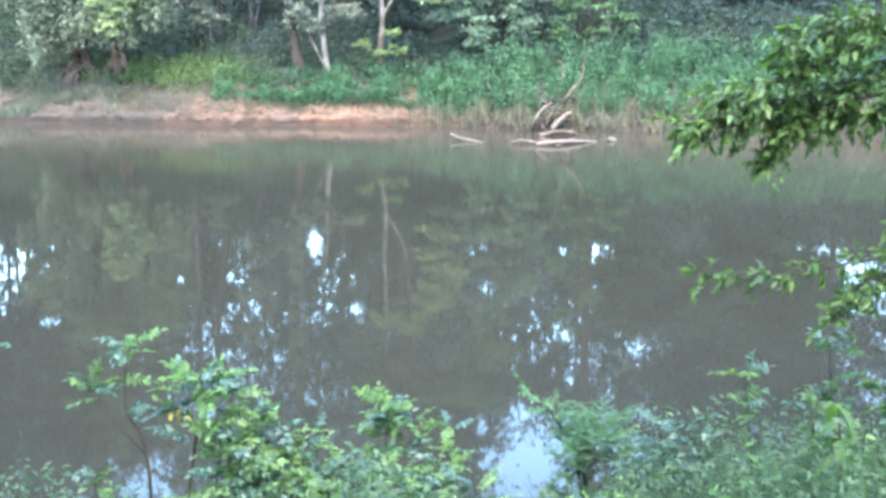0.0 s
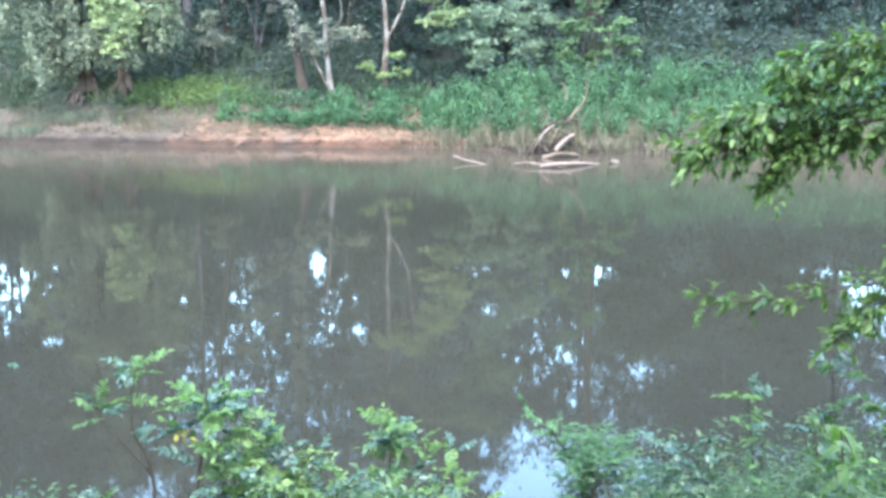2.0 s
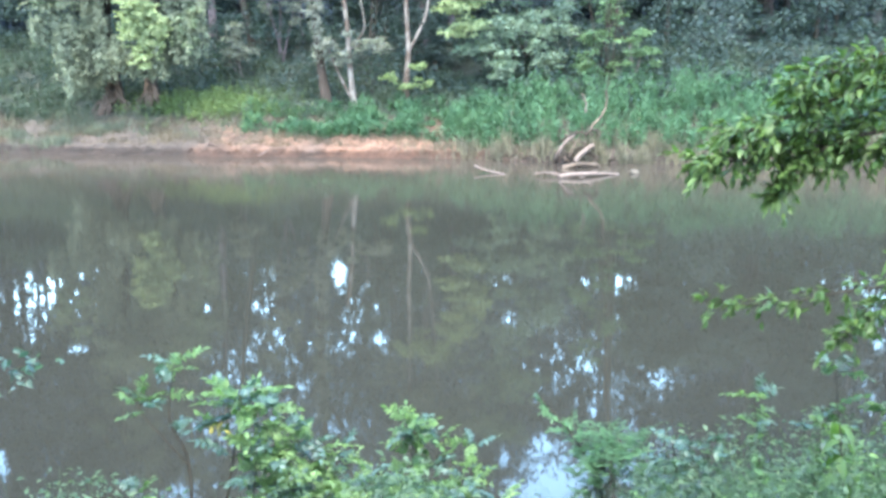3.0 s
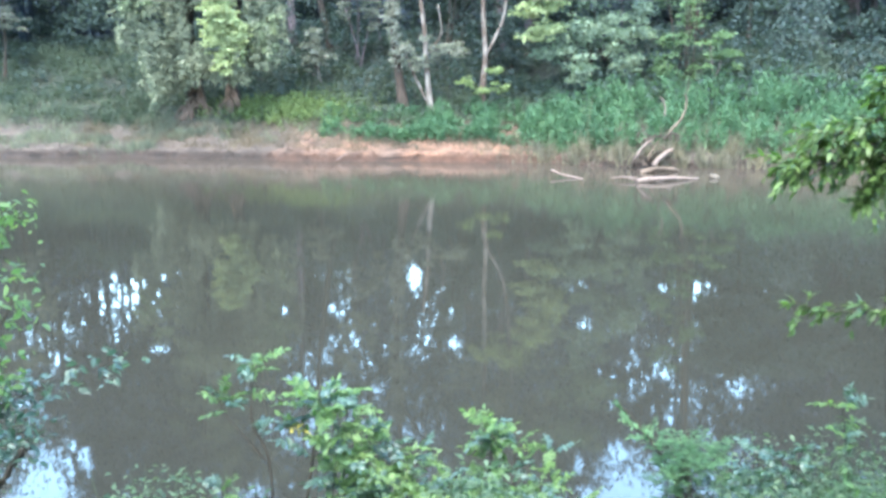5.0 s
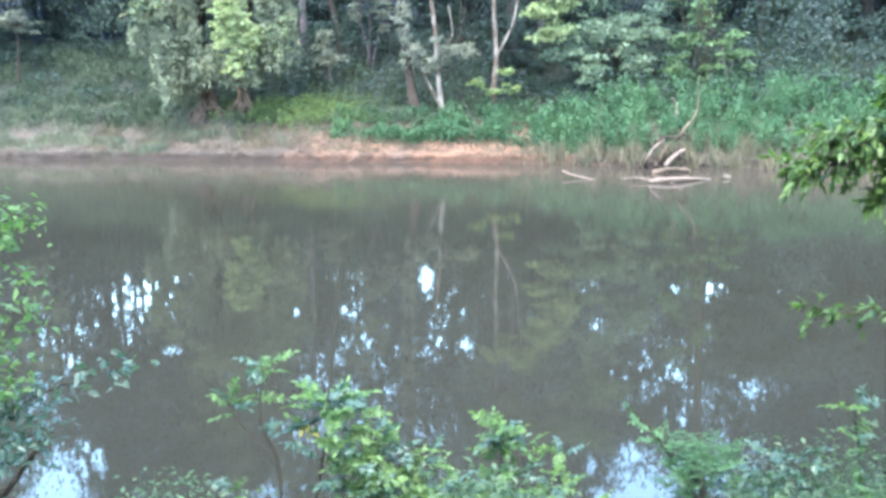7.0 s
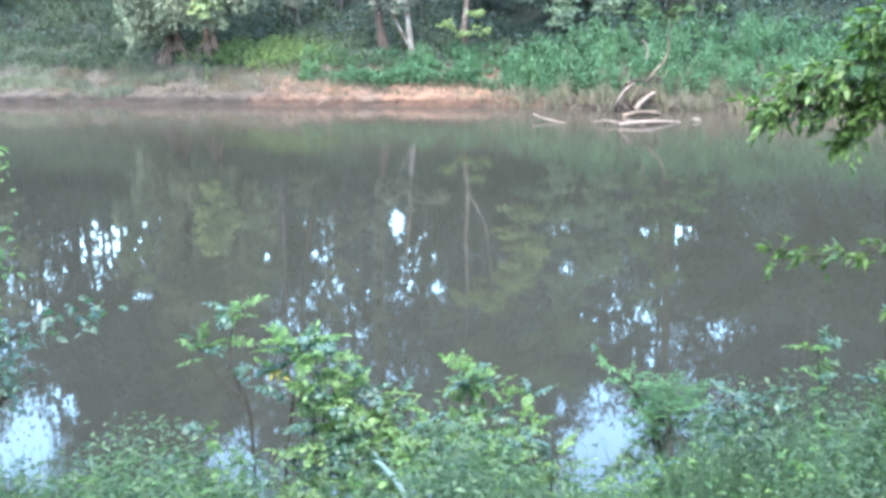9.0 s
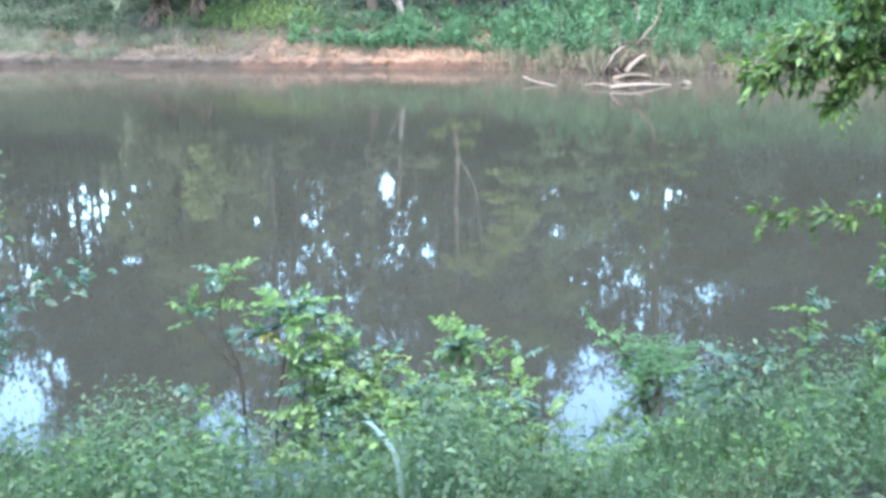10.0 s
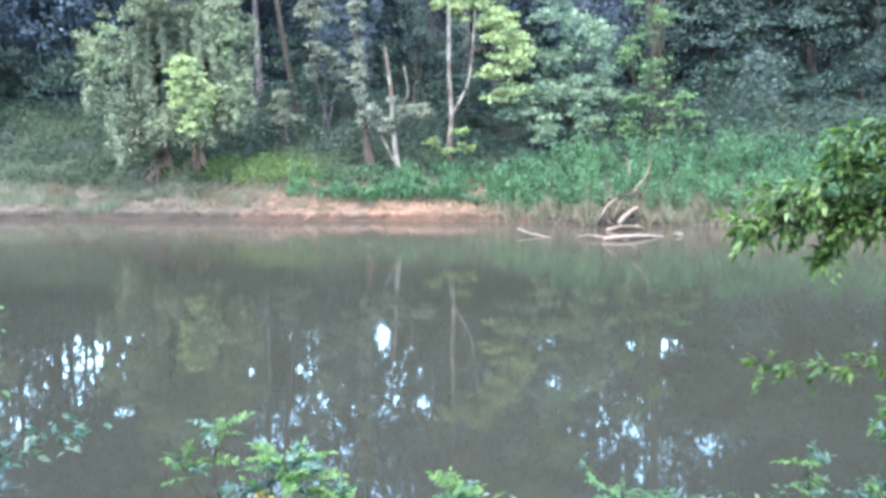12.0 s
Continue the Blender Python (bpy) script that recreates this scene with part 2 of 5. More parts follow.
# ---------------------------------------------------------------- geometry helpers
rng = np.random.default_rng(7)


class Geo:
    """Gathers quads and triangles as arrays and links them as one mesh."""

    def __init__(self):
        self.v, self.q, self.n = [], [], 0

    def put(self, verts, quads):
        self.v.append(np.asarray(verts, float))
        self.q.append(np.asarray(quads, int) + self.n)
        self.n += len(verts)

    def mesh(self, name, mat, smooth=True):
        me = bpy.data.meshes.new(name)
        v, q = np.concatenate(self.v), np.concatenate(self.q)
        me.vertices.add(len(v))
        me.vertices.foreach_set("co", v.ravel())
        me.loops.add(q.size)
        me.loops.foreach_set("vertex_index", q.ravel())
        me.polygons.add(len(q))
        me.polygons.foreach_set("loop_start", np.arange(len(q)) * 4)
        me.polygons.foreach_set("use_smooth", np.full(len(q), smooth))
        me.materials.append(mat)
        me.update(calc_edges=True)
        me.validate()
        return me


def part(name, geo, mat, parent=None, label="", smooth=True):
    ob = new(name, geo.mesh(name, mat, smooth))
    if parent is not None:
        ob.parent = parent
    return tagged(ob, label) if label else ob


def unit(a):
    return a / np.maximum(np.linalg.norm(a, axis=-1, keepdims=True), 1e-9)


def smooth_path(points, steps=4):
    """Catmull-Rom through the points."""
    p = np.asarray(points, float)
    p = np.vstack([2 * p[0] - p[1], p, 2 * p[-1] - p[-2]])
    out = []
    for i in range(1, len(p) - 2):
        for k in range(steps):
            t = k / steps
            a, b, c, d = p[i - 1], p[i], p[i + 1], p[i + 2]
            out.append(0.5 * (2 * b + (c - a) * t + (2 * a - 5 * b + 4 * c - d) * t * t + (3 * b - a - 3 * c + d) * t ** 3))
    out.append(p[-2])
    return np.array(out)


def tube(geo, points, r0, r1, sides=8, steps=4, rough=0.08, flare=0.0):
    """A tapered, slightly uneven limb along a path, closed at its ends."""
    p = smooth_path(points, steps)
    k = len(p)
    tan = unit(np.gradient(p, axis=0))
    ref = np.where(np.abs(tan[:, 2:3]) > 0.9, np.array([[1.0, 0, 0]]), np.array([[0, 0, 1.0]]))
    a = unit(np.cross(tan, ref))
    b = np.cross(tan, a)
    s = np.linspace(0, 1, k)
    rad = r0 + (r1 - r0) * s + flare * r0 * np.exp(-s * 14)
    ang = np.linspace(0, 2 * np.pi, sides, endpoint=False)
    wob = 1 + rough * rng.standard_normal((k, sides))
    wob += flare * 0.5 * np.exp(-s * 18)[:, None] * np.sin(ang * 3 + 1)[None]
    ring = p[:, None] + (rad[:, None] * wob)[..., None] * (np.cos(ang)[None, :, None] * a[:, None] + np.sin(ang)[None, :, None] * b[:, None])
    v = np.concatenate([ring.reshape(-1, 3), p[:1], p[-1:]])
    q = []
    for i in range(k - 1):
        for j in range(sides):
            j2 = (j + 1) % sides
            q.append((i * sides + j, i * sides + j2, (i + 1) * sides + j2, (i + 1) * sides + j))
    c0, c1, last = k * sides, k * sides + 1, (k - 1) * sides
    for j in range(0, sides, 2):
        j1, j2 = (j + 1) % sides, (j + 2) % sides
        q.append((c0, j2, j1, j))
        q.append((c1, last + j, last + j1, last + j2))
    geo.put(v, q)
    return p


def leaves(geo, at, way, size, wide=0.45, fold=0.15):
    """One folded, pointed blade at each place, pointing along its way."""
    at, way = np.asarray(at, float), unit(np.asarray(way, float))
    n = len(at)
    size = np.broadcast_to(size, (n,)).astype(float)[:, None]
    rnd = unit(rng.standard_normal((n, 3)) * 0.6 + np.array([0, 0, 1.0]))
    side = unit(np.cross(way, rnd))
    up = np.cross(side, way)
    base = at
    tip = at + way * size - up * size * 0.12
    mid = at + way * size * 0.45
    left = mid + side * size * wide * 0.5 + up * size * fold
    right = mid - side * size * wide * 0.5 + up * size * fold
    v = np.stack([base, left, tip, right], 1).reshape(-1, 3)
    geo.put(v, np.arange(n * 4).reshape(n, 4))


def fine_leaves(geo, at, way, size, wide=0.42, fold=0.1, curl=0.25):
    """Near leaves: a rounded, pointed blade of six quads with a folded rib and a drooping tip."""
    at, way = np.asarray(at, float), unit(np.asarray(way, float))
    n = len(at)
    size = np.broadcast_to(size, (n,)).astype(float)[:, None]
    rnd = unit(rng.standard_normal((n, 3)) * 0.6 + np.array([0, 0, 1.0]))
    side = unit(np.cross(way, rnd))
    up = np.cross(side, way)

    def spot(s, w, h):
        return at + way * size * s + side * size * wide * w + up * size * (h - curl * s * s)

    rows = [(0.0, 0.06), (0.3, 0.42), (0.62, 0.40), (1.0, 0.03)]
    vs = []
    for s, w in rows:
        vs += [spot(s, w, fold * w * 2), spot(s, 0.0, 0.0), spot(s, -w, fold * w * 2)]
    v = np.stack(vs, 1).reshape(-1, 3)
    cell = []
    for i in range(3):
        for j in range(2):
            cell.append((i * 3 + j, i * 3 + j + 1, (i + 1) * 3 + j + 1, (i + 1) * 3 + j))
    q = (np.arange(n)[:, None, None] * 12 + np.array(cell)[None]).reshape(-1, 4)
    geo.put(v, q)


def clump(geo, centre, radii, count, size, droop=0.4, wide=0.5, hollow=0.45):
    """A tuft of leaves in an uneven shell round a centre, hanging outward."""
    d = unit(rng.standard_normal((count, 3)))
    r = hollow + (1 - hollow) * rng.random((count, 1)) ** 0.6
    lump = 1 + 0.25 * np.sin(d[:, :1] * 5 + centre[0]) * np.cos(d[:, 2:] * 4 + centre[1])
    at = np.asarray(centre) + d * r * lump * np.asarray(radii)
    way = d + 0.7 * rng.standard_normal((count, 3)) + np.array([0, 0, -droop])
    leaves(geo, at, way, size * rng.uniform(0.7, 1.35, count), wide)


def cap(geo, centre, r, count, size, tall=0.7, droop=0.5, wide=0.5):
    """A bough end: leaves shingled over an uneven dome that is open below."""
    d = unit(rng.standard_normal((count, 3)))
    d[:, 2] = np.abs(d[:, 2]) * 1.1 - 0.3
    d = unit(d)
    a = np.arctan2(d[:, 1], d[:, 0])
    lobes = 1 + 0.22 * np.sin(a * 3 + rng.uniform(0, 6)) + 0.12 * np.sin(a * 5 + rng.uniform(0, 6))
    k = (0.62 + 0.45 * rng.random(count)) * lobes
    at = np.asarray(centre) + d * k[:, None] * np.array([r, r, r * tall])
    way = d * np.array([1.0, 1.0, 0.4]) + 0.4 * rng.standard_normal((count, 3)) + np.array([0, 0, -droop])
    leaves(geo, at, way, size * rng.uniform(0.65, 1.35, count), wide)


def cloud(geo, centre, radii, tufts, each, tuft, size, droop=0.5, wide=0.52, tall=0.7):
    """A crown: boughs scattered through an ellipsoid, thick at its outside, with gaps between."""
    tuft = tuft * 0.84
    for _ in range(max(3, int(tufts * 1.7))):
        d = unit(rng.standard_normal(3))
        c = np.asarray(centre) + d * rng.random() ** 0.4 * rng.choice([0.85, 1.0, 1.22]) * np.asarray(radii)
        k = tuft * rng.choice([0.45, 0.6, 0.8, 1.15])
        cap(geo, c, k, int(each * 1.7 * (k / tuft) ** 1.8) + 6, size * 0.74, tall, droop, wide)


def thing(name, label, category, at=(0, 0, 0), group=""):
    ob = new(name)
    ob.location = at
    return tagged(ob, label, category, group)


# ---------------------------------------------------------------- ground and water
SHORE_X = [-60, -15.1, -11, -9, -7, -5.1, -3.2, -1.4, 0.3, 2, 3.7, 5.2, 6, 8.3, 9.8, 14.5, 15.4, 60]
SHORE_Y = [42, 34.8, 34.1, 33.7, 33.1, 32.5, 32.1, 31.7, 31.5, 31.1, 30.6, 29.8, 29.2, 28.9, 28.3, 27.3, 27.0, 16]
RISE_D = [-30, -4, -0.6, 0, 0.05, 0.12, 0.5, 1.1, 2.0, 3.0, 4.0, 5.0, 6.0, 8.0, 12.0, 20, 60, 400, 3000]
RISE_Z = [-1.6, -1.3, -0.25, 0.0, 0.13, 0.22, 0.34, 0.52, 0.95, 1.42, 1.75, 2.2, 2.65, 3.15, 3.6, 4.3, 6.0, 9.0, 9.0]
NEAR_Y = [-3000, -40, 0, 1.5, 3.0, 3.9, 4.7, 5.4, 6.0, 6.8, 9.0, 12]
NEAR_Z = [2.2, 2.2, 1.9, 1.75, 1.3, 0.95, 0.6, 0.28, 0.0, -0.35, -1.0, -1.5]


def far_shore(x):
    return np.interp(x, SHORE_X, SHORE_Y)


def ground_z(x, y):
    x, y = np.asarray(x, float), np.asarray(y, float)
    wig = 0.25 * np.sin(x * 1.3) + 0.14 * np.sin(x * 4.1 + 1.0) + 0.1 * np.sin(x * 9.3 + 2 * np.sin(x * 2.1))
    d = y - far_shore(x) + 0.5 * wig
    far = np.interp(d, RISE_D, RISE_Z)
    bumps = 0.06 * np.sin(x * 3.1 + y * 2.3) * np.sin(x * 1.7 - y * 3.7) + 0.03 * np.sin(x * 9.0 + 2 * y) * np.sin(y * 8.0)
    clods = 0.032 * np.sin(x * 7.3 + 3 * np.sin(y * 2.9)) * np.sin(y * 9.1 + 2 * np.sin(x * 3.3))
    far = far + (0.8 * bumps + 0.5 * clods) * np.clip(d * 2, 0, 1)
    near_shift = 0.45 * np.clip(x - 0.8, 0, 1.2) + 0.1 * np.sin(x * 2.7)
    near = np.interp(y - near_shift, NEAR_Y, NEAR_Z) + bumps * 0.5 * (y < 6.2)
    return np.where(y < 16, near, far)


xs = np.unique(np.concatenate([np.linspace(-34, -17, 60), np.linspace(-16.9, 17, 190), np.linspace(17.2, 42, 70), [-3000, -900, -300, -120, -70, -48, 56, 80, 140, 300, 900, 3000]]))
ys = np.unique(np.concatenate([[-3000, -900, -300, -100, -40, -15, -6, -2], np.linspace(0, 10, 50), np.linspace(10.5, 25, 20), np.linspace(25.3, 37, 115), np.linspace(37.1, 46, 50), np.linspace(46.5, 75, 30), [90, 120, 200, 400, 900, 3000]]))
gx, gy = np.meshgrid(xs, ys)
g = Geo()
nx = len(xs)
idx = np.arange(len(ys) * nx).reshape(len(ys), nx)
g.put(np.stack([gx, gy, ground_z(gx, gy)], -1).reshape(-1, 3),
      np.stack([idx[:-1, :-1], idx[:-1, 1:], idx[1:, 1:], idx[1:, :-1]], -1).reshape(-1, 4))
tagged(part("ground", g, M_GROUND), "reddish clay and leaf litter river banks", "ground", kind="structure")

g = Geo()
wx, wy = np.linspace(-400, 400, 41), np.linspace(-100, 500, 41)
wx, wy = np.meshgrid(wx, wy)
idx = np.arange(41 * 41).reshape(41, 41)
g.put(np.stack([wx, wy, 0 * wx], -1).reshape(-1, 3), np.stack([idx[:-1, :-1], idx[:-1, 1:], idx[1:, 1:], idx[1:, :-1]], -1).reshape(-1, 4))
tagged(part("water", g, M_WATER), "still murky grey-brown river water", "river", kind="structure")


# ---------------------------------------------------------------- gaps in the canopy
# openings towards the sky: bearing, height (as the water shows it) and half widths, in degrees
HOLES = [(-18.6, 12.9, 0.4, 0.45), (-16.3, 12.3, 0.6, 0.33), (-16.5, 13.0, 0.4, 0.4), (-15.5, 15.9, 0.6, 0.35), (-8.3, 14.3, 0.28, 0.25), (-5.6, 14.3, 0.22, 0.34), (-4.3, 16.1, 0.3, 0.5), (-0.8, 12.6, 0.5, 0.95),
         (1.4, 16.5, 0.5, 0.75), (-0.1, 16.1, 0.25, 0.4), (3.8, 12.6, 0.3, 0.25), (9.1, 15.2, 0.42, 0.6), (15.1, 12.9, 0.5, 0.4), (13.5, 17.7, 0.4, 0.3), (13.9, 20.2, 0.28, 0.45), (17.8, 18.5, 0.35, 0.45),
         (23.5, 16.6, 0.4, 0.4), (11.4, 26.3, 2.5, 4.0), (-22.4, 22.9, 2.3, 2.4), (-10.8, 24.8, 1.7, 1.9)]
for a, e, ra, re, count, big in ((-16.8, 13.4, 2.8, 1.7, 42, 0.18), (-6.6, 14.0, 3.6, 1.6, 24, 0.13), (-6.0, 16.4, 2.8, 0.8, 9, 0.18), (0.2, 15.2, 2.4, 1.8, 20, 0.15), (13.2, 18.4, 2.8, 1.9, 46, 0.145), (17.6, 18.2, 1.4, 1.2, 14, 0.18),
                                 (15.2, 13.2, 1.4, 0.9, 12, 0.24), (18.4, 14.2, 2.8, 1.6, 24, 0.14), (22.8, 16.2, 1.6, 1.4, 7, 0.15), (-21.5, 15.6, 1.6, 1.2, 10, 0.24), (9.0, 25.0, 1.0, 2.0, 14, 0.3), (-12.6, 23.0, 1.2, 1.2, 12, 0.3), (-20.3, 21.2, 1.0, 1.0, 10, 0.35), (-8.2, 25.6, 2.0, 1.6, 16, 0.3)):
    for k in range(count):
        w = big * rng.uniform(0.5, 1.15)
        HOLES.append((a + ra * rng.normal(0, 0.5), e + re * rng.normal(0, 0.5), w, w * rng.uniform(0.9, 1.9)))


def open_gaps(geo, foot=(0, 0, 0)):
    """Leaves a ragged opening in the foliage at each gap, with a few sprigs across it."""
    leaf = np.concatenate(geo.v).reshape(-1, 4, 3)
    mid = leaf.mean(1) + np.asarray(foot)
    az = np.degrees(np.arctan2(mid[:, 0], mid[:, 1]))
    up = np.degrees(np.arctan2(mid[:, 2] + 3.4, np.hypot(mid[:, 0], mid[:, 1])))
    az, up = az + 0.09 * np.sin(up * 21 + az * 9) + 0.05 * np.sin(up * 47 - az * 13), up + 0.09 * np.sin(az * 19 - up * 6) + 0.05 * np.sin(az * 43 + up * 17)
    far = np.full(len(mid), 9.0)
    for a, e, ra, re in HOLES:
        far = np.minimum(far, np.hypot((az - a) / ra, (up - e) / re))
    leaf = leaf[(far > rng.uniform(0.6, 1.45, len(far))) | (rng.random(len(far)) < 0.025)]
    geo.v, geo.q, geo.n = [leaf.reshape(-1, 3)], [np.arange(len(leaf) * 4).reshape(-1, 4)], len(leaf) * 4


# ---------------------------------------------------------------- far bank: trees
def gz(x, y):
    return float(ground_z(x, y))


def grow(t, foot, blobs, leaf, size=0.13, name="crown", droop=0.5, wide=0.5, tall=0.75, label=""):
    """One crown of leaf boughs; each blob is a centre in the world, half widths, boughs and their size."""
    b = Geo()
    for c, rr, n, r in blobs:
        cloud(b, np.asarray(c) - np.asarray(foot), rr, n, 52 * (r / 0.3) ** 1.2, r, size, droop, wide, tall)
    open_gaps(b, foot)
    return part(name, b, leaf, t, label)


def tresses(geo, x, y, hi, low, n, spread, size=0.1):
    """Hanging willow shoots: a bundle of strands that end at their own heights."""
    for _ in range(n):
        x0, y0 = x + spread * rng.standard_normal(), y + 0.25 * rng.standard_normal()
        z0, z1 = hi + rng.uniform(-0.4, 0.3), low + rng.exponential(0.3)
        k = int(max(12, (z0 - z1) * 95))
        f = rng.random(k) ** 0.8
        bow = rng.uniform(-0.15, 0.15)
        at = np.stack([x0 + bow * (1 - f) ** 2 + 0.06 * rng.standard_normal(k), y0 - 0.25 * (1 - f) * f + 0.06 * rng.standard_normal(k), z1 + (z0 - z1) * f], 1)
        way = np.stack([0.5 * rng.standard_normal(k), 0.5 * rng.standard_normal(k) - 0.2, np.full(k, -1.0)], 1)
        leaves(geo, at, way, size * rng.uniform(0.7, 1.3, k), 0.42)


def willow():
    x, y = -7.7, 36.3
    foot = np.array([x, y, gz(x, y) + 0.1])
    t = thing("willow", "big grey-green willow with drooping foliage and two gnarled stems", "tree", tuple(foot))
    for dx, dy, r, lean in ((-0.35, 0.0, 0.25, -0.4), (0.85, 0.0, 0.22, 0.5)):
        b = Geo()
        tube(b, [(dx, dy, -0.6), (dx + lean * 0.1, dy, 1.0), (dx + lean * 0.5, dy + 0.1, 3.0), (dx + lean, dy + 0.3, 6.0), (dx + lean * 1.4, dy + 0.2, 9.5)], r, 0.08, 12, 5, 0.12, 1.0)
        part("trunk", b, M_BARKRED, t)
    for ex, ey, ez, s in ((-2.0, -0.6, 4.2, -0.4), (-1.5, -0.3, 6.3, -0.5), (2.2, -0.6, 5.0, 0.9), (2.0, -0.5, 3.0, 0.9), (0.6, -0.6, 7.0, 0.5), (-0.4, 0.8, 6.5, -0.4), (1.2, 0.9, 7.5, 0.8), (0.9, -1.1, 3.2, 0.8)):
        b = Geo()
        tube(b, [(s, 0, ez * 0.45), (s + (ex - s) * 0.5, ey * 0.5, ez * 0.85), (ex, ey, ez)], 0.085, 0.02, 6, 4)
        part("limb", b, M_BARKRED, t)
    for k in range(22):
        s = -0.35 if k % 2 else 0.85
        w = rng.uniform(-0.6, 0.6)
        top = rng.uniform(0.1, 0.95)
        b = Geo()
        tube(b, [(s + w * 0.15, -0.2, top), (s + w * 0.45 + rng.uniform(-0.12, 0.12), -0.25, top * 0.5), (s + w * 0.7 + rng.uniform(-0.18, 0.18), -0.38, -0.1), (s + w + rng.uniform(-0.2, 0.2), -0.55, -0.5)], rng.uniform(0.06, 0.12), 0.04, 7, 4, 0.35)
        part("root", b, M_ROOT, t)
    b = Geo()
    for c, rr, n, r in (((-9.7, 34.8, 5.1), (0.8, 0.5, 1.0), 56, 0.26), ((-9.3, 35.1, 3.9), (0.8, 0.5, 0.6), 16, 0.28), ((-8.4, 36.0, 5.4), (0.8, 0.4, 1.4), 22, 0.32),
                        ((-7.6, 35.2, 7.1), (1.8, 0.7, 1.0), 64, 0.3), ((-5.6, 34.8, 6.2), (0.8, 0.5, 1.2), 56, 0.26), ((-5.4, 34.7, 4.2), (0.65, 0.4, 0.8), 38, 0.24),
                        ((-6.6, 35.9, 5.8), (0.8, 0.4, 1.0), 18, 0.3), ((-5.6, 34.8, 3.1), (0.5, 0.4, 0.4), 10, 0.24), ((-7.0, 35.0, 2.9), (0.9, 0.4, 0.4), 18, 0.24),
                        ((-8.7, 35.5, 2.6), (0.7, 0.3, 0.7), 12, 0.26), ((-7.5, 35.6, 9.4), (1.9, 1.0, 1.4), 44, 0.38), ((-7.2, 35.7, 12.0), (1.7, 0.9, 1.2), 26, 0.38)):
        cloud(b, np.array(c) - foot, rr, n, 52 * (r / 0.3) ** 1.2, r, 0.12, 0.9, 0.46, 0.95)
    for hx, hy, hi, low, n in ((-9.9, 34.8, 4.6, 3.4, 14), (-9.3, 34.8, 4.2, 2.6, 18), (-8.9, 35.3, 3.6, 1.7, 22), (-9.15, 35.0, 2.9, 1.45, 12), (-8.4, 35.6, 4.4, 2.2, 22), (-8.0, 35.6, 3.6, 2.4, 14), (-8.6, 35.7, 6.2, 3.8, 16), (-7.7, 34.8, 3.6, 2.35, 12),
                              (-7.2, 34.7, 3.4, 2.3, 10), (-6.5, 34.7, 3.4, 2.2, 14), (-6.0, 34.8, 3.8, 2.4, 14), (-5.4, 34.7, 4.0, 2.75, 16), (-5.1, 34.8, 5.2, 3.6, 14), (-4.9, 34.9, 6.4, 5.0, 12), (-5.9, 34.8, 6.2, 4.4, 16), (-7.6, 35.6, 6.6, 5.0, 16), (-6.7, 35.6, 6.9, 5.4, 14)):
        tresses(b, hx - foot[0], hy - foot[1], hi - foot[2], low - foot[2], n, 0.22)
    open_gaps(b, foot)
    part("crown", b, M_WILLOW, t)
    # sunlit patch of the crown, its brightness put into yellow-green leaves
    grow(t, foot, [((-6.85, 34.3, 4.9), (0.5, 0.3, 0.4), 30, 0.2), ((-6.5, 34.25, 4.1), (0.65, 0.3, 0.65), 52, 0.2), ((-6.7, 34.2, 3.0), (0.5, 0.25, 0.3), 10, 0.18), ((-5.95, 34.3, 3.9), (0.25, 0.25, 0.5), 8, 0.18), ((-7.1, 34.3, 3.9), (0.3, 0.25, 0.5), 8, 0.2), ((-6.3, 34.3, 3.35), (0.4, 0.25, 0.3), 8, 0.2)],
         M_YELLOW, 0.13, "sunlit_spray", 0.5, 0.5, 0.85, "leafy spray coloured a sunlit yellow-green")
    # outer lobes lightened by leaf colour, as if the sun caught them
    grow(t, foot, [((-9.8, 34.5, 5.2), (0.6, 0.25, 0.7), 22, 0.22), ((-9.4, 34.5, 6.2), (0.3, 0.2, 0.25), 6, 0.2), ((-5.5, 34.5, 5.9), (0.5, 0.25, 0.9), 24, 0.22), ((-5.3, 34.4, 3.9), (0.45, 0.25, 0.7), 20, 0.2), ((-7.4, 34.8, 7.3), (1.4, 0.3, 0.5), 18, 0.24)],
         M_WILLOW_LIT, 0.12, "lit_lobes", 0.7, 0.46, 0.95, "outer foliage in a lighter, sunlit green")
    return t


willow()


def stem_tree(name, label, base, stems, mat, blobs, leaf, category="tree", size=0.13):
    """A tree from stem paths (points from the foot, radii) and leaf blobs in the world."""
    x, y = base
    foot = (x, y, gz(x, y))
    t = thing(name, label, category, foot)
    for i, (pts, r0, r1) in enumerate(stems):
        b = Geo()
        tube(b, pts, r0, r1, 10 if i == 0 else 7, 5, 0.07, 0.7 if i == 0 else 0.0)
        part("trunk" if i == 0 else "limb", b, mat, t)
    if blobs:
        grow(t, foot, blobs, leaf, size)
    return t


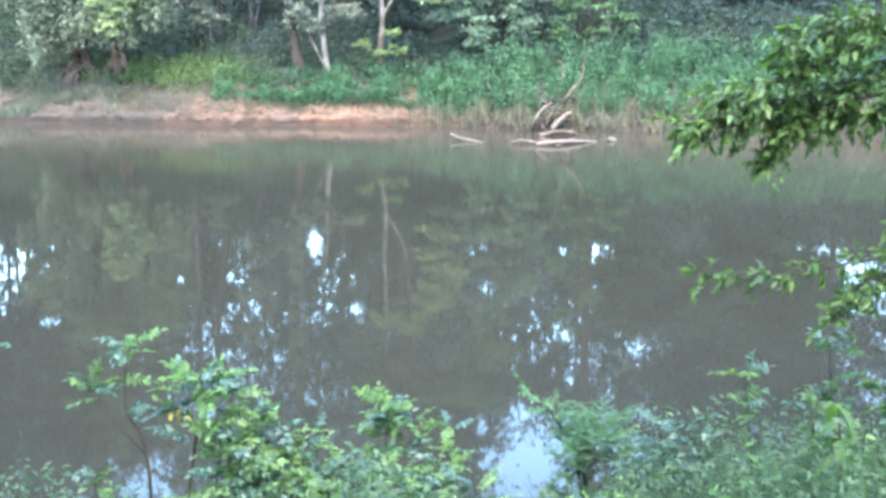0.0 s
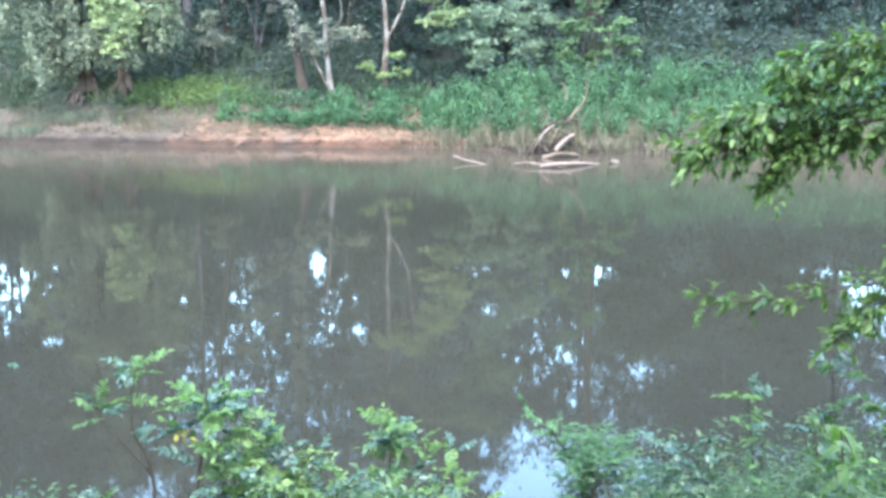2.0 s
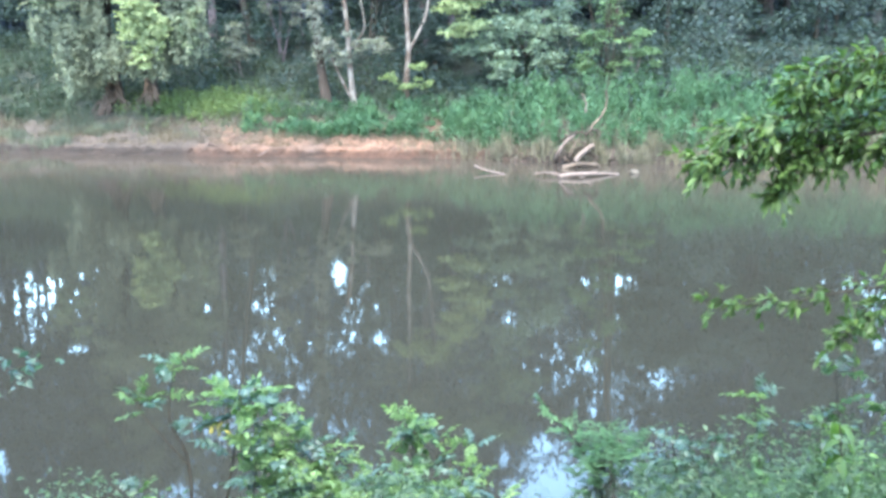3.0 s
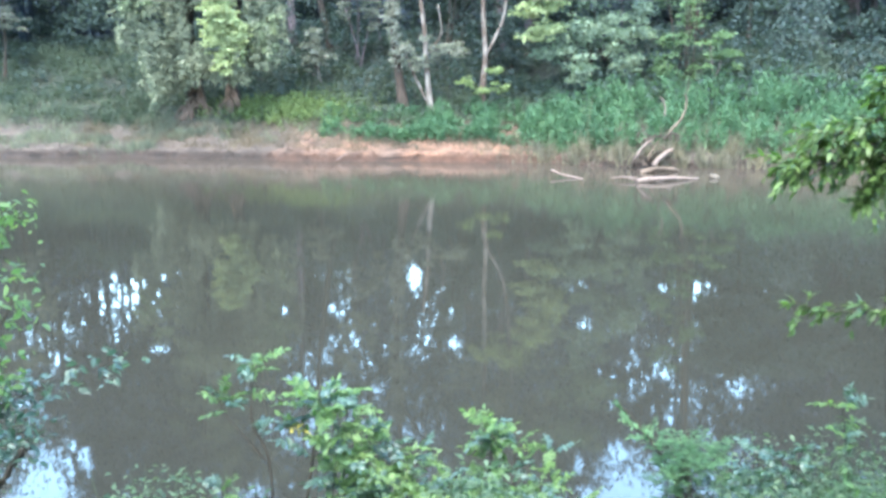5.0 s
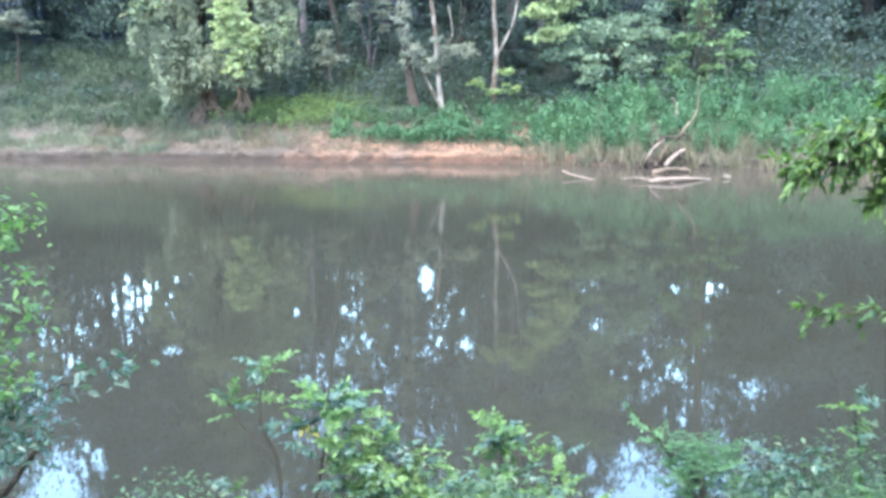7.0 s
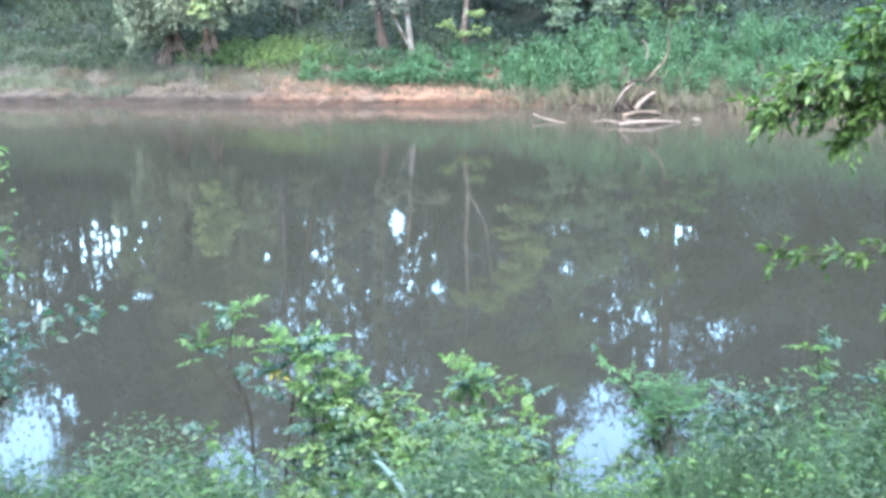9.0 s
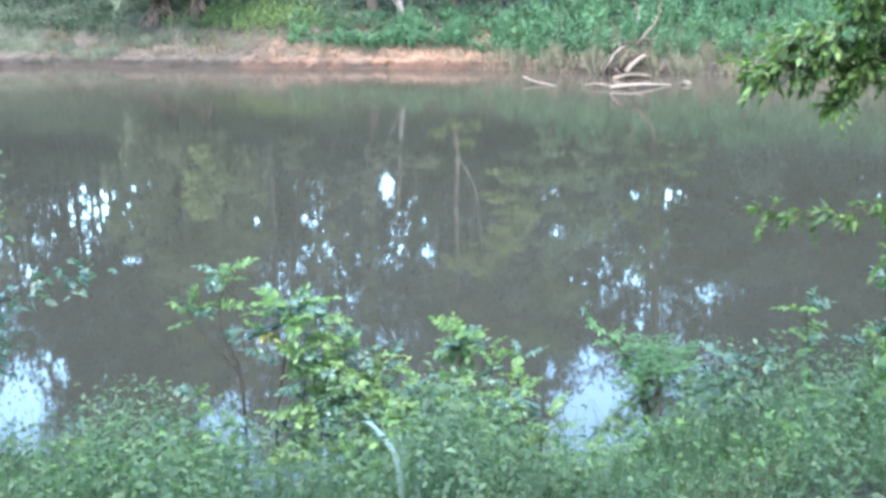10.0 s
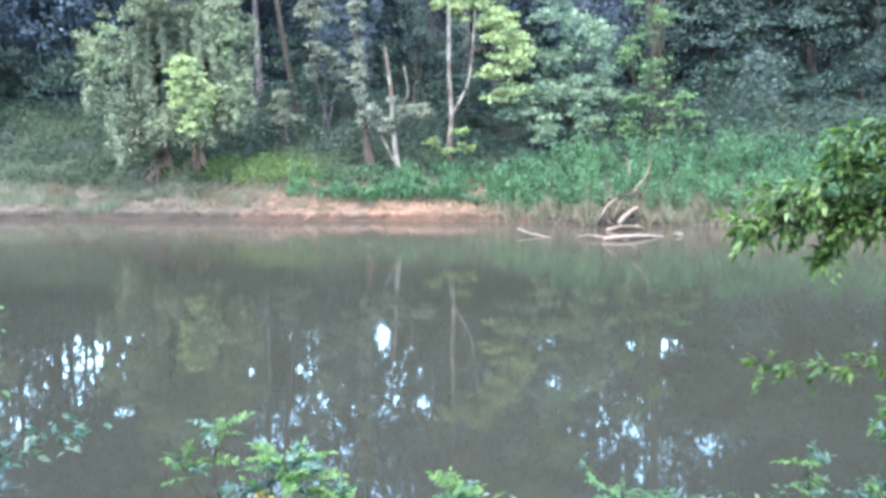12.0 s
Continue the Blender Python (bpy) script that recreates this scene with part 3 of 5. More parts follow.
# trunk wrapped in ivy
t = stem_tree("ivy_clad_tree", "tall slender trunk wrapped in ivy on the bank", (-0.8, 34.7), [
    ([(0.05, 0, -0.2), (-0.1, 0, 1.0), (-0.28, 0, 2.6), (-0.36, 0, 4.2), (-0.4, 0.1, 6.5), (-0.3, 0.2, 10), (-0.2, 0.2, 14)], 0.15, 0.07),
    ([(-0.4, 0.1, 6.8), (-1.2, 0.2, 8.2), (-1.7, 0.1, 10)], 0.06, 0.02), ([(-0.3, 0.1, 7.6), (0.5, 0.2, 9.0), (1.0, 0.1, 11)], 0.06, 0.02)], M_BARK,
    [((-2.1, 34.7, 11.1), (1.0, 0.8, 1.0), 14, 0.36), ((-0.2, 34.7, 12.0), (1.1, 0.8, 1.2), 14, 0.36), ((-1.0, 34.7, 14.6), (1.6, 1, 1.5), 18, 0.4)], M_WILLOW)
b = Geo()
for k in range(130):
    z = 1.3 + 7.0 * rng.random()
    r = rng.uniform(0.1, 0.19)
    cap(b, (np.interp(z, [1, 2.6, 4.2, 6.5, 9], [-0.1, -0.28, -0.36, -0.4, -0.35]) + rng.uniform(-0.13, 0.13), -0.06 + rng.uniform(-0.1, 0.08), z), r, int(20 * (r / 0.12) ** 2), 0.1, 1.2, 0.9, 0.6)
part("ivy", b, M_IVY, t, "pale green ivy sleeve")

# snapped trunk with a leaning second stem
t = stem_tree("broken_tree", "pale broken trunk with a leaning side stem and few leaves", (0.1, 34.2), [
    ([(0.08, 0, -0.2), (0.0, 0, 0.4), (-0.1, 0, 1.5), (-0.14, 0, 2.6), (-0.3, 0, 4.0), (-0.33, 0, 4.12)], 0.1, 0.055),
    ([(0.0, 0.02, 0.2), (-0.3, 0.05, 0.8), (-0.65, 0.1, 1.6), (-0.8, 0.1, 2.1)], 0.05, 0.03),
    ([(-0.12, 0, 2.0), (0.25, 0, 2.3), (0.42, 0, 2.7), (0.3, 0, 3.5)], 0.032, 0.015), ([(-0.13, 0, 1.9), (0.4, -0.1, 2.1), (0.85, -0.1, 2.0)], 0.02, 0.008)], M_PALE, [
    ((-0.55, 34.1, 3.35), (0.35, 0.3, 0.35), 9, 0.17), ((0.5, 34.1, 3.4), (0.65, 0.35, 0.28), 14, 0.16), ((-0.2, 34.1, 2.95), (0.3, 0.3, 0.25), 6, 0.16), ((0.0, 34.1, 3.8), (0.25, 0.3, 0.2), 4, 0.15), ((0.95, 34.1, 3.3), (0.3, 0.3, 0.2), 4, 0.14)], M_IVY, size=0.12)

# white forked stem
x, y = 1.84, 34.0
t = stem_tree("forked_tree", "slim white-barked tree forking above a brown foot", (x, y), [
    ([(0.0, 0, -0.2), (0.0, 0, 0.6), (0.1, 0, 1.78), (0.04, 0, 3.2), (0.06, 0, 5.5), (0.0, 0.1, 8.0), (0.1, 0.2, 11)], 0.095, 0.045),
    ([(0.1, 0, 1.78), (0.42, 0, 2.35), (0.72, 0, 3.1), (0.88, 0, 4.6), (1.0, 0, 6.5), (1.3, 0, 9)], 0.05, 0.03), ([(0.86, 0, 3.9), (1.5, -0.1, 4.0), (2.2, -0.2, 3.6)], 0.03, 0.01)], M_PALE,
    [((3.5, 33.9, 6.1), (0.7, 0.5, 0.8), 30, 0.26), ((4.1, 33.8, 5.1), (0.6, 0.4, 0.7), 26, 0.26), ((3.4, 33.8, 4.7), (0.5, 0.4, 0.5), 16, 0.24), ((3.8, 33.8, 4.0), (0.65, 0.4, 0.4), 18, 0.24),
     ((2.5, 34.0, 6.9), (1.0, 0.5, 0.5), 24, 0.26)], M_YELLOW)
grow(t, t.location, [((2.9, 34, 9.0), (1.4, 1.0, 1.4), 26, 0.36), ((2.5, 34.2, 11.6), (1.2, 1.0, 1.4), 16, 0.38)], M_IVY, 0.14, "crown_top", label="duller green top of the crown")
b = Geo()
tube(b, [(0.0, -0.01, -0.2), (0.0, -0.01, 0.6), (0.04, -0.01, 1.0), (0.07, 0, 1.25)], 0.125, 0.08, 10, 4, 0.12, 0.5)
part("foot", b, M_ROOT, t, "brown bark round the foot")
for c, rr, n in (((1.3, 33.7, 2.35), (0.35, 0.3, 0.15), 7), ((2.3, 33.7, 2.75), (0.35, 0.3, 0.2), 8), ((2.4, 33.7, 2.15), (0.4, 0.3, 0.2), 8), ((1.8, 33.7, 2.1), (0.3, 0.3, 0.2), 5)):
    grow(t, (x, y, gz(x, y)), [(c, rr, n, 0.13)], M_SPROUT, 0.11, "foliage", label="yellow-green sprout at the foot")

stem_tree("tall_tree", "tall bare trunk with a high crown behind the bank", (10.4, 40.0), [
    ([(0, 0, -0.3), (0.05, 0, 3), (0.1, 0, 7), (0.4, 0, 11), (1.0, 0.1, 15)], 0.24, 0.08), ([(0.4, 0, 11), (1.6, 0.2, 13), (2.4, 0.2, 14.5)], 0.06, 0.02)], M_BARK,
    [((12.6, 40, 17.4), (1.8, 1.4, 1.4), 16, 0.5)], M_DEEP, size=0.2)
stem_tree("slim_tree", "slim brown-barked tree leaning among the woods", (-3.6, 40.0), [
    ([(0, 0, -0.3), (-0.15, 0, 0.8), (-0.38, 0, 2.0), (-0.75, 0, 4.6), (-1.1, 0, 8), (-1.3, 0.1, 12)], 0.15, 0.06), ([(-1.0, 0, 7), (0.2, 0.2, 9), (0.8, 0.2, 11)], 0.06, 0.02)], M_BARKRED,
    [((-5.2, 40, 14.6), (1.6, 1.2, 1.3), 16, 0.45), ((-3.0, 40.2, 13.6), (1.2, 1.0, 1.0), 12, 0.45)], M_DEEP, size=0.18)


def shrub(name, label, at, blobs, leaf, stems=4, bark=None, category="shrub", size=0.13, droop=0.5, tall=0.75):
    x, y = at
    foot = np.array([x, y, gz(x, y)])
    t = thing(name, label, category, tuple(foot))
    for k in range(stems):
        c = np.asarray(blobs[k % len(blobs)][0]) - foot
        b = Geo()
        tube(b, [(0.12 * k - 0.2, 0, -0.15), (c[0] * 0.5, c[1] * 0.5, c[2] * 0.55), (c[0], c[1], c[2])], 0.05, 0.015, 6, 4)
        part("stem", b, bark or M_DARKBARK, t)
    grow(t, foot, blobs, leaf, size, "crown", droop, 0.5, tall)
    return t


t = shrub("leafy_tree", "broad silvery green leafy tree hanging over the bank", (5.8, 34.9), [
    ((5.2, 34.2, 3.9), (0.8, 0.5, 0.7), 26, 0.28), ((6.4, 34.2, 3.8), (0.8, 0.5, 0.8), 28, 0.28), ((4.2, 34.1, 3.3), (0.65, 0.4, 0.3), 14, 0.24), ((5.1, 33.9, 2.65), (0.45, 0.35, 0.5), 16, 0.22), ((6.5, 34.0, 2.8), (0.6, 0.4, 0.35), 12, 0.22),
    ((5.6, 34.5, 5.0), (0.9, 0.6, 0.6), 22, 0.3), ((5.4, 34.8, 8.4), (1.3, 1.0, 1.0), 26, 0.38), ((5.0, 35.0, 10.2), (1.0, 0.9, 0.8), 12, 0.38)], M_SILVER, 6, M_BARK, "tree")
grow(t, t.location, [((5.4, 34.4, 6.5), (0.85, 0.6, 0.9), 34, 0.27), ((6.8, 34.3, 5.5), (0.65, 0.5, 0.85), 28, 0.26), ((6.0, 34.3, 5.9), (0.6, 0.4, 0.6), 14, 0.26), ((7.1, 34.3, 4.6), (0.4, 0.4, 0.4), 10, 0.24)],
     M_BLUISH, 0.15, "crown_top", 0.0, 0.4, 1.1, "upright bluish-green leafy shoots")
t = shrub("viny_tree", "thin tree overgrown with vines and fresh leaves", (8.3, 34.3), [
    ((7.7, 33.8, 2.7), (0.45, 0.3, 0.5), 18, 0.2), ((8.2, 33.9, 3.6), (0.6, 0.3, 0.5), 20, 0.19), ((8.7, 33.9, 4.6), (0.6, 0.3, 0.6), 22, 0.19), ((8.0, 34.2, 5.2), (0.6, 0.4, 0.6), 12, 0.19), ((8.7, 34.2, 6.2), (0.7, 0.4, 0.6), 12, 0.2), ((8.2, 34.3, 7.3), (0.6, 0.5, 0.6), 10, 0.24), ((8.5, 34.0, 2.5), (0.5, 0.3, 0.3), 7, 0.16)], M_FRESH, 3, M_BARK, "tree", 0.12)
for k in range(5):
    b = Geo()
    x0 = rng.uniform(-0.5, 0.5)
    tube(b, [(x0, -0.3, 0.2), (x0 + rng.uniform(-0.2, 0.2), -0.45, 1.5), (x0 * 0.8 + rng.uniform(-0.3, 0.3), -0.4, 3.0), (x0 * 0.5 + rng.uniform(-0.3, 0.3), -0.3, 4.6)], 0.02, 0.01, 5, 4, 0.2)
    part("vine", b, M_BARK, t, "brown hanging vine")
shrub("young_tree", "light green sapling above the weeds", (9.3, 33.2), [
    ((9.5, 33.1, 3.15), (0.55, 0.3, 0.12), 12, 0.17), ((9.9, 33.1, 2.75), (0.3, 0.3, 0.1), 7, 0.16), ((9.1, 33.1, 3.5), (0.35, 0.3, 0.12), 7, 0.16), ((9.6, 33.1, 3.75), (0.35, 0.25, 0.15), 6, 0.15), ((9.0, 33.1, 2.75), (0.25, 0.2, 0.1), 4, 0.14)], M_FRESH, 3, M_PALE, "sapling", 0.13, 0.3, 0.5)
shrub("grey_green_shrub", "rounded grey-green shrub at the edge of the woods", (-3.9, 37.2), [
    ((-4.0, 37.0, 3.8), (0.42, 0.35, 0.35), 14, 0.2), ((-3.85, 36.9, 3.2), (0.5, 0.4, 0.4), 14, 0.2), ((-4.2, 36.9, 2.9), (0.3, 0.3, 0.3), 7, 0.18)], M_IVY, 4, M_PALE, size=0.11)
shrub("hanging_ivy_shrub", "grey-green bush hanging between the trunks", (-2.4, 38.4), [
    ((-2.5, 38.0, 5.6), (0.75, 0.4, 0.4), 14, 0.22), ((-1.9, 38.0, 4.9), (0.5, 0.4, 0.4), 11, 0.2), ((-2.9, 38.0, 4.9), (0.35, 0.3, 0.35), 7, 0.2), ((-2.0, 38, 4.2), (0.25, 0.2, 0.3), 4, 0.16), ((-2.8, 38.1, 7.0), (0.9, 0.5, 0.6), 12, 0.26)], M_IVY, 3, size=0.12)
shrub("bank_tree", "leafy tree with a hidden trunk above the bank", (17.6, 36.3), [
    ((17.4, 36, 4.5), (0.9, 0.7, 1.2), 24, 0.32), ((17.6, 36, 7.0), (1.3, 0.9, 1.3), 30, 0.34), ((17.0, 36, 9.6), (1.8, 1.2, 1.4), 30, 0.4)], M_TIER, 3, M_BARK, "tree")
shrub("small_tree", "small tree with a rounded grey-green crown", (-16.2, 40.2), [
    ((-16.1, 40, 4.7), (0.75, 0.6, 0.55), 22, 0.26), ((-16.0, 40, 6.1), (0.95, 0.7, 0.8), 26, 0.28), ((-16.4, 40, 8.4), (1.4, 0.9, 1.1), 22, 0.34)], M_IVY, 2, M_BARK, "tree")

for x, y, z, w, leaf in ((0.9, 38.6, 6.6, 0.5, M_TIER), (1.2, 38.9, 5.2, 0.45, M_TIER), (1.5, 40.2, 9.4, 1.1, M_IVY), (2.5, 38.0, 5.6, 0.7, M_TIER), (2.3, 37.4, 4.4, 0.5, M_TIER), (-3.0, 40.2, 8.4, 1.1, M_IVY), (4.2, 39.6, 8.4, 1.5, M_SILVER), (3.1, 36.6, 3.5, 0.4, M_TIER)):
    shrub("understory_tree", "small grey-green tree among the taller trunks", (x, y), [
        ((x, y, z), (w, 0.5, 0.5), 13, 0.24), ((x + 0.25, y - 0.1, z - 0.75), (w * 0.7, 0.4, 0.35), 7, 0.2), ((x - 0.3, y, z + 0.8), (w * 0.7, 0.5, 0.4), 8, 0.22)], leaf, 2, M_BARK, "tree", 0.12)


def layered_tree(at, lift, reach, rows, name="layered_tree", label="tree with grey-green foliage hanging in tiers", category="tree", tuft=0.42, arc=(2.6, 6.8), cone=0.0, leaf=None):
    """A tree whose foliage hangs in flat, overlapping tiers; lift is the lowest tier's height in the world."""
    x, y = at
    foot = gz(x, y)
    lift = lift - foot
    t = thing(name, label, category, (x, y, foot))
    b = Geo()
    tube(b, [(0, 0, -0.3), (0.1, 0, lift * 0.6 + 0.3), (0.0, 0.1, lift + rows * 0.6)], 0.1, 0.04, 9, 5, 0.06, 0.6)
    part("trunk", b, M_BARK, t)
    fol = Geo()
    for k in range(rows):
        for j in range(7):
            a = rng.uniform(*arc)
            r = reach * rng.uniform(0.45, 1.0) * (1 - cone * k / rows)
            z = lift + 0.55 * k + rng.uniform(-0.2, 0.2)
            b = Geo()
            p = tube(b, [(0, 0, z + 0.4), (math.cos(a) * r * 0.5, math.sin(a) * r * 0.4, z + 0.45), (math.cos(a) * r, math.sin(a) * r * 0.7, z)], 0.03, 0.01, 5, 4)
            part("limb", b, M_DARKBARK, t)
            for q in p[3:]:
                w = tuft * rng.uniform(0.55, 1.1)
                cap(fol, q + rng.standard_normal(3) * (0.2, 0.2, 0.08), w, int(70 * (w / 0.36) ** 2), 0.14, 0.5, 0.7, 0.5)
    part("crown", fol, leaf or M_TIER, t)


for at, lift, reach, rows in (((11.6, 37.4), 5.5, 1.4, 6), ((14.0, 37.6), 5.7, 2.4, 6), ((17.6, 38.0), 6.4, 2.2, 5)):
    layered_tree(at, lift, reach, rows)
layered_tree((13.2, 36.6), 3.1, 1.45, 4, "spreading_shrub", "spreading grey-green shrub with tiered branches under the trees", "shrub", 0.26, (2.6, 6.8), 0.85, M_SHRUB)


# ---------------------------------------------------------------- woods behind
def forest_tree(name, label, height, crown_from, spread, leaf, tufts, trunk=0.2):
    t = thing(name, label, "tree", group="trees of the woods")
    b = Geo()
    bend = rng.uniform(-0.5, 0.5)
    tube(b, [(0, 0, -0.4), (bend * 0.3, 0.1, height * 0.3), (bend, 0.0, height * 0.65), (bend * 0.6, 0.2, height * 0.97)], trunk, 0.04, 9, 5, 0.06, 0.6)
    part("trunk", b, M_DARKBARK, t)
    for k in range(5):
        z = crown_from + (height - crown_from) * (k / 6)
        a = rng.uniform(0, 6.28)
        b = Geo()
        tube(b, [(bend * 0.6, 0, z), (math.cos(a) * spread * 0.5, math.sin(a) * spread * 0.5, z + 0.7), (math.cos(a) * spread * 0.9, math.sin(a) * spread * 0.9, z + 1.2)], 0.06, 0.015, 6, 3)
        part("limb", b, M_DARKBARK, t)
    b = Geo()
    for _ in range(tufts):
        u = rng.random()
        z = crown_from + (height - crown_from) * u
        w = spread * (0.55 + 0.6 * math.sin(math.pi * min(1, u * 0.85 + 0.15))) * rng.random() ** 0.5
        a = rng.uniform(0, 6.28)
        k = rng.uniform(0.5, 1.1)
        cap(b, (bend * 0.6 + math.cos(a) * w, math.sin(a) * w, z), k, 60, 0.22, 0.6, 0.6, 0.6)
    part("crown", b, leaf, t)
    return t


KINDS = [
    forest_tree("forest_tree", "tall slim forest tree with a dark haze-tinted crown", 16.0, 5.0, 2.4, M_DEEP, 110, 0.17),
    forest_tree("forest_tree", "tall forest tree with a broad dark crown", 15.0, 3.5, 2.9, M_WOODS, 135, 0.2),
    forest_tree("forest_tree", "forest tree with a ragged haze-tinted crown", 13.0, 2.5, 2.3, M_DEEP, 105, 0.14),
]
SPOTS = [(-5.6, 44.0, 0), (-22.0, 44.5, 1), (-19.5, 42.0, 2), (-10.2, 44.5, 0), (-8.4, 45.0, 2), (3.4, 47.5, 0), (2.9, 40.5, 0), (4.4, 43.5, 1), (17.6, 43.0, 2), (16.8, 40.5, 1),
         (20.5, 39.0, 0), (23.5, 38.0, 1), (19.0, 44.0, 2), (-10.5, 51.0, 1), (2.5, 48.5, 2), (18.5, 50.0, 0)]
# unseen trees of the near bank, behind the path, added to shade its plants
SPOTS += [(-9.5, -3.0, 1), (-5.5, -5.5, 0), (-1.8, -4.5, 1), (2.6, -5.0, 2), (6.2, -3.0, 1), (10.0, -4.5, 0)]
first = {0: True, 1: True, 2: True}
for x, y, k in SPOTS:
    m = pose(x, y, gz(x, y) - 0.1, 0, 0, rng.uniform(0, 360))
    if first[k]:
        KINDS[k].matrix_world = m
        first[k] = False
    else:
        copy_thing(KINDS[k], m)

# young trees under the tall ones
for x, y, k, size in ((-1.8, 41.5, 1, 0.34), (1.9, 42.5, 2, 0.38),
                      (7.6, 40.5, 1, 0.4), (15.0, 41.0, 1, 0.42), (19.0, 40.0, 2, 0.42)):
    copy_thing(KINDS[k], pose(x, y, gz(x, y) - 0.05, 0, 0, rng.uniform(0, 360)) @ Matrix.Scale(size, 4))["label"] = "young haze-tinted tree under the tall woods"

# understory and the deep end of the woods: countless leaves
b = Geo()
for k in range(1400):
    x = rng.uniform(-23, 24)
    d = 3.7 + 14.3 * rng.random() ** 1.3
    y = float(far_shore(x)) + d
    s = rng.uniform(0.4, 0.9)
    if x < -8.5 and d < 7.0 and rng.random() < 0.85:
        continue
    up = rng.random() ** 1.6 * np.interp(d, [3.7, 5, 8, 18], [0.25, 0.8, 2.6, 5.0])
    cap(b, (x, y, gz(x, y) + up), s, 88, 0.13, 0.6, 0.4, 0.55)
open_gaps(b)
# leaf colour darkened to carry the shade under the trees
tagged(part("undergrowth", b, leaf_material("shaded_undergrowth_leaf", (0.0158, 0.0212, 0.0209), (0.0195, 0.0262, 0.0258), (0.0243, 0.0316, 0.0312))), "undergrowth on the forest floor, coloured dark as forest shade", "undergrowth", kind="stuff")
b = Geo()
for k in range(2600):
    az = radians(rng.uniform(-29, 32))
    dist = rng.uniform(60, 78)
    x, y = dist * math.sin(az), dist * math.cos(az)
    top = (10.6 + 0.7 * math.sin(az * 23) + 0.5 * math.sin(az * 61 + 2)) * dist / 66
    z = 3.0 + (top - 3.0) * rng.random()
    if rng.random() < 0.05:
        z = top + rng.exponential(2.5)
    s = rng.uniform(0.8, 1.5)
    clump(b, (x, y, z), (s, s, s * 0.7), 48, 0.44, 0.4, 0.6)
for k in range(3390):
    az, up, dist = rng.uniform(-29, 32), rng.uniform(11.5, 27), rng.uniform(48, 58)
    if k > 1500:
        az, up = rng.uniform(3.5, 11), rng.uniform(11.5, 21.5)
    if k > 1640:
        az, up = rng.uniform(11, 18), rng.uniform(11.5, 16)
    if k > 1760:
        az, up = rng.uniform(-5, 1.5), rng.uniform(12, 26)
    if k > 1960:
        az, up = rng.uniform(-27, -12), rng.uniform(12.4, 27)
    if k > 2400:
        az, up = rng.uniform(-20, -13), rng.uniform(15, 23)
    if k > 2700:
        az, up = rng.uniform(8, 18), rng.uniform(16.5, 22)
    if k > 2860:
        az, up = rng.uniform(5.5, 10.6), rng.uniform(20, 28)
    if k > 2980:
        az, up = rng.uniform(19, 28), rng.uniform(13, 21)
    if k > 3330:
        az, up = rng.uniform(-8.5, -5.5), rng.uniform(12.8, 15.5)
    s = rng.uniform(0.6, 1.2)
    clump(b, (dist * math.sin(radians(az)), dist * math.cos(radians(az)), dist * math.tan(radians(up)) - 3.4), (s, s, s * 0.6), 95, 0.23, 0.4, 0.6)
open_gaps(b)
for k in range(1400):
    az = radians(rng.uniform(-29, 32))
    dist = rng.uniform(79, 86)
    clump(b, (dist * math.sin(az), dist * math.cos(az), 3.5 + (10.4 * dist / 66 - 3.5) * rng.random()), (1.5, 1.2, 1.0), 20, 0.85, 0.3, 0.7)
for k in range(70):
    az = radians(rng.uniform(-32, 38))
    dist = rng.uniform(50, 74)
    x, y = dist * math.sin(az), dist * math.cos(az)
    tube(b, [(x, y, gz(x, y) - 0.3), (x + rng.uniform(-0.3, 0.3), y, 9), (x + rng.uniform(-0.6, 0.6), y, 17)], rng.uniform(0.1, 0.24), 0.06, 6, 3)
tagged(part("far_woods", b, M_WOODS), "dark deep woods behind the bank, tinted blue for haze", "woods", kind="stuff")


# ---------------------------------------------------------------- far bank: weeds and reeds
def blades(geo, x, y, height, wide, lean=0.25):
    n = len(x)
    z = ground_z(x, y)
    way = np.stack([lean * rng.standard_normal(n), lean * rng.standard_normal(n), np.ones(n)], 1)
    at = np.stack([x, y, z - 0.03], 1)
    way = unit(way)
    side = unit(np.stack([rng.standard_normal(n), 0.5 * rng.standard_normal(n), np.zeros(n)], 1))
    h = np.asarray(height)[:, None]
    w = np.broadcast_to(np.asarray(wide), (n,))[:, None]
    v = np.stack([at - side * w, at + side * w, at + way * h + side * w * 0.3 + 0.15 * h * side, at + way * h - side * w * 0.3 + 0.15 * h * side], 1).reshape(-1, 3)
    geo.put(v, np.arange(n * 4).reshape(n, 4))


def weeds(geo, x, y, height, per, size):
    """Upright leafy stalks: whorls of leaves up each stalk."""
    n = len(x)
    z = ground_z(x, y)
    for k in range(per):
        s = (k + 0.5) / per
        at = np.stack([x + 0.05 * rng.standard_normal(n), y + 0.05 * rng.standard_normal(n), z + height * s], 1)
        a = rng.uniform(0, 6.28, n)
        way = np.stack([np.cos(a), np.sin(a), 1.0 + 1.2 * s + 0.4 * rng.standard_normal(n)], 1)
        leaves(geo, at, way, size * rng.uniform(0.7, 1.3, n), 0.34)


b = Geo()
n = 9500
x = rng.uniform(-3.5, 19, n)
d = rng.beta(1.2, 1.3, n) * np.interp(x, [-3, 1, 5, 8], [1.7, 2.1, 3.1, 4.3]) + np.interp(x, [-3, 2, 4.5], [1.15, 0.8, 0.3])
plume = np.array([noise.noise((a * 1.3, c * 1.3, 5.0)) + 0.5 * noise.noise((a * 3.5, c * 3.5, 9.0)) for a, c in zip(x, d)])
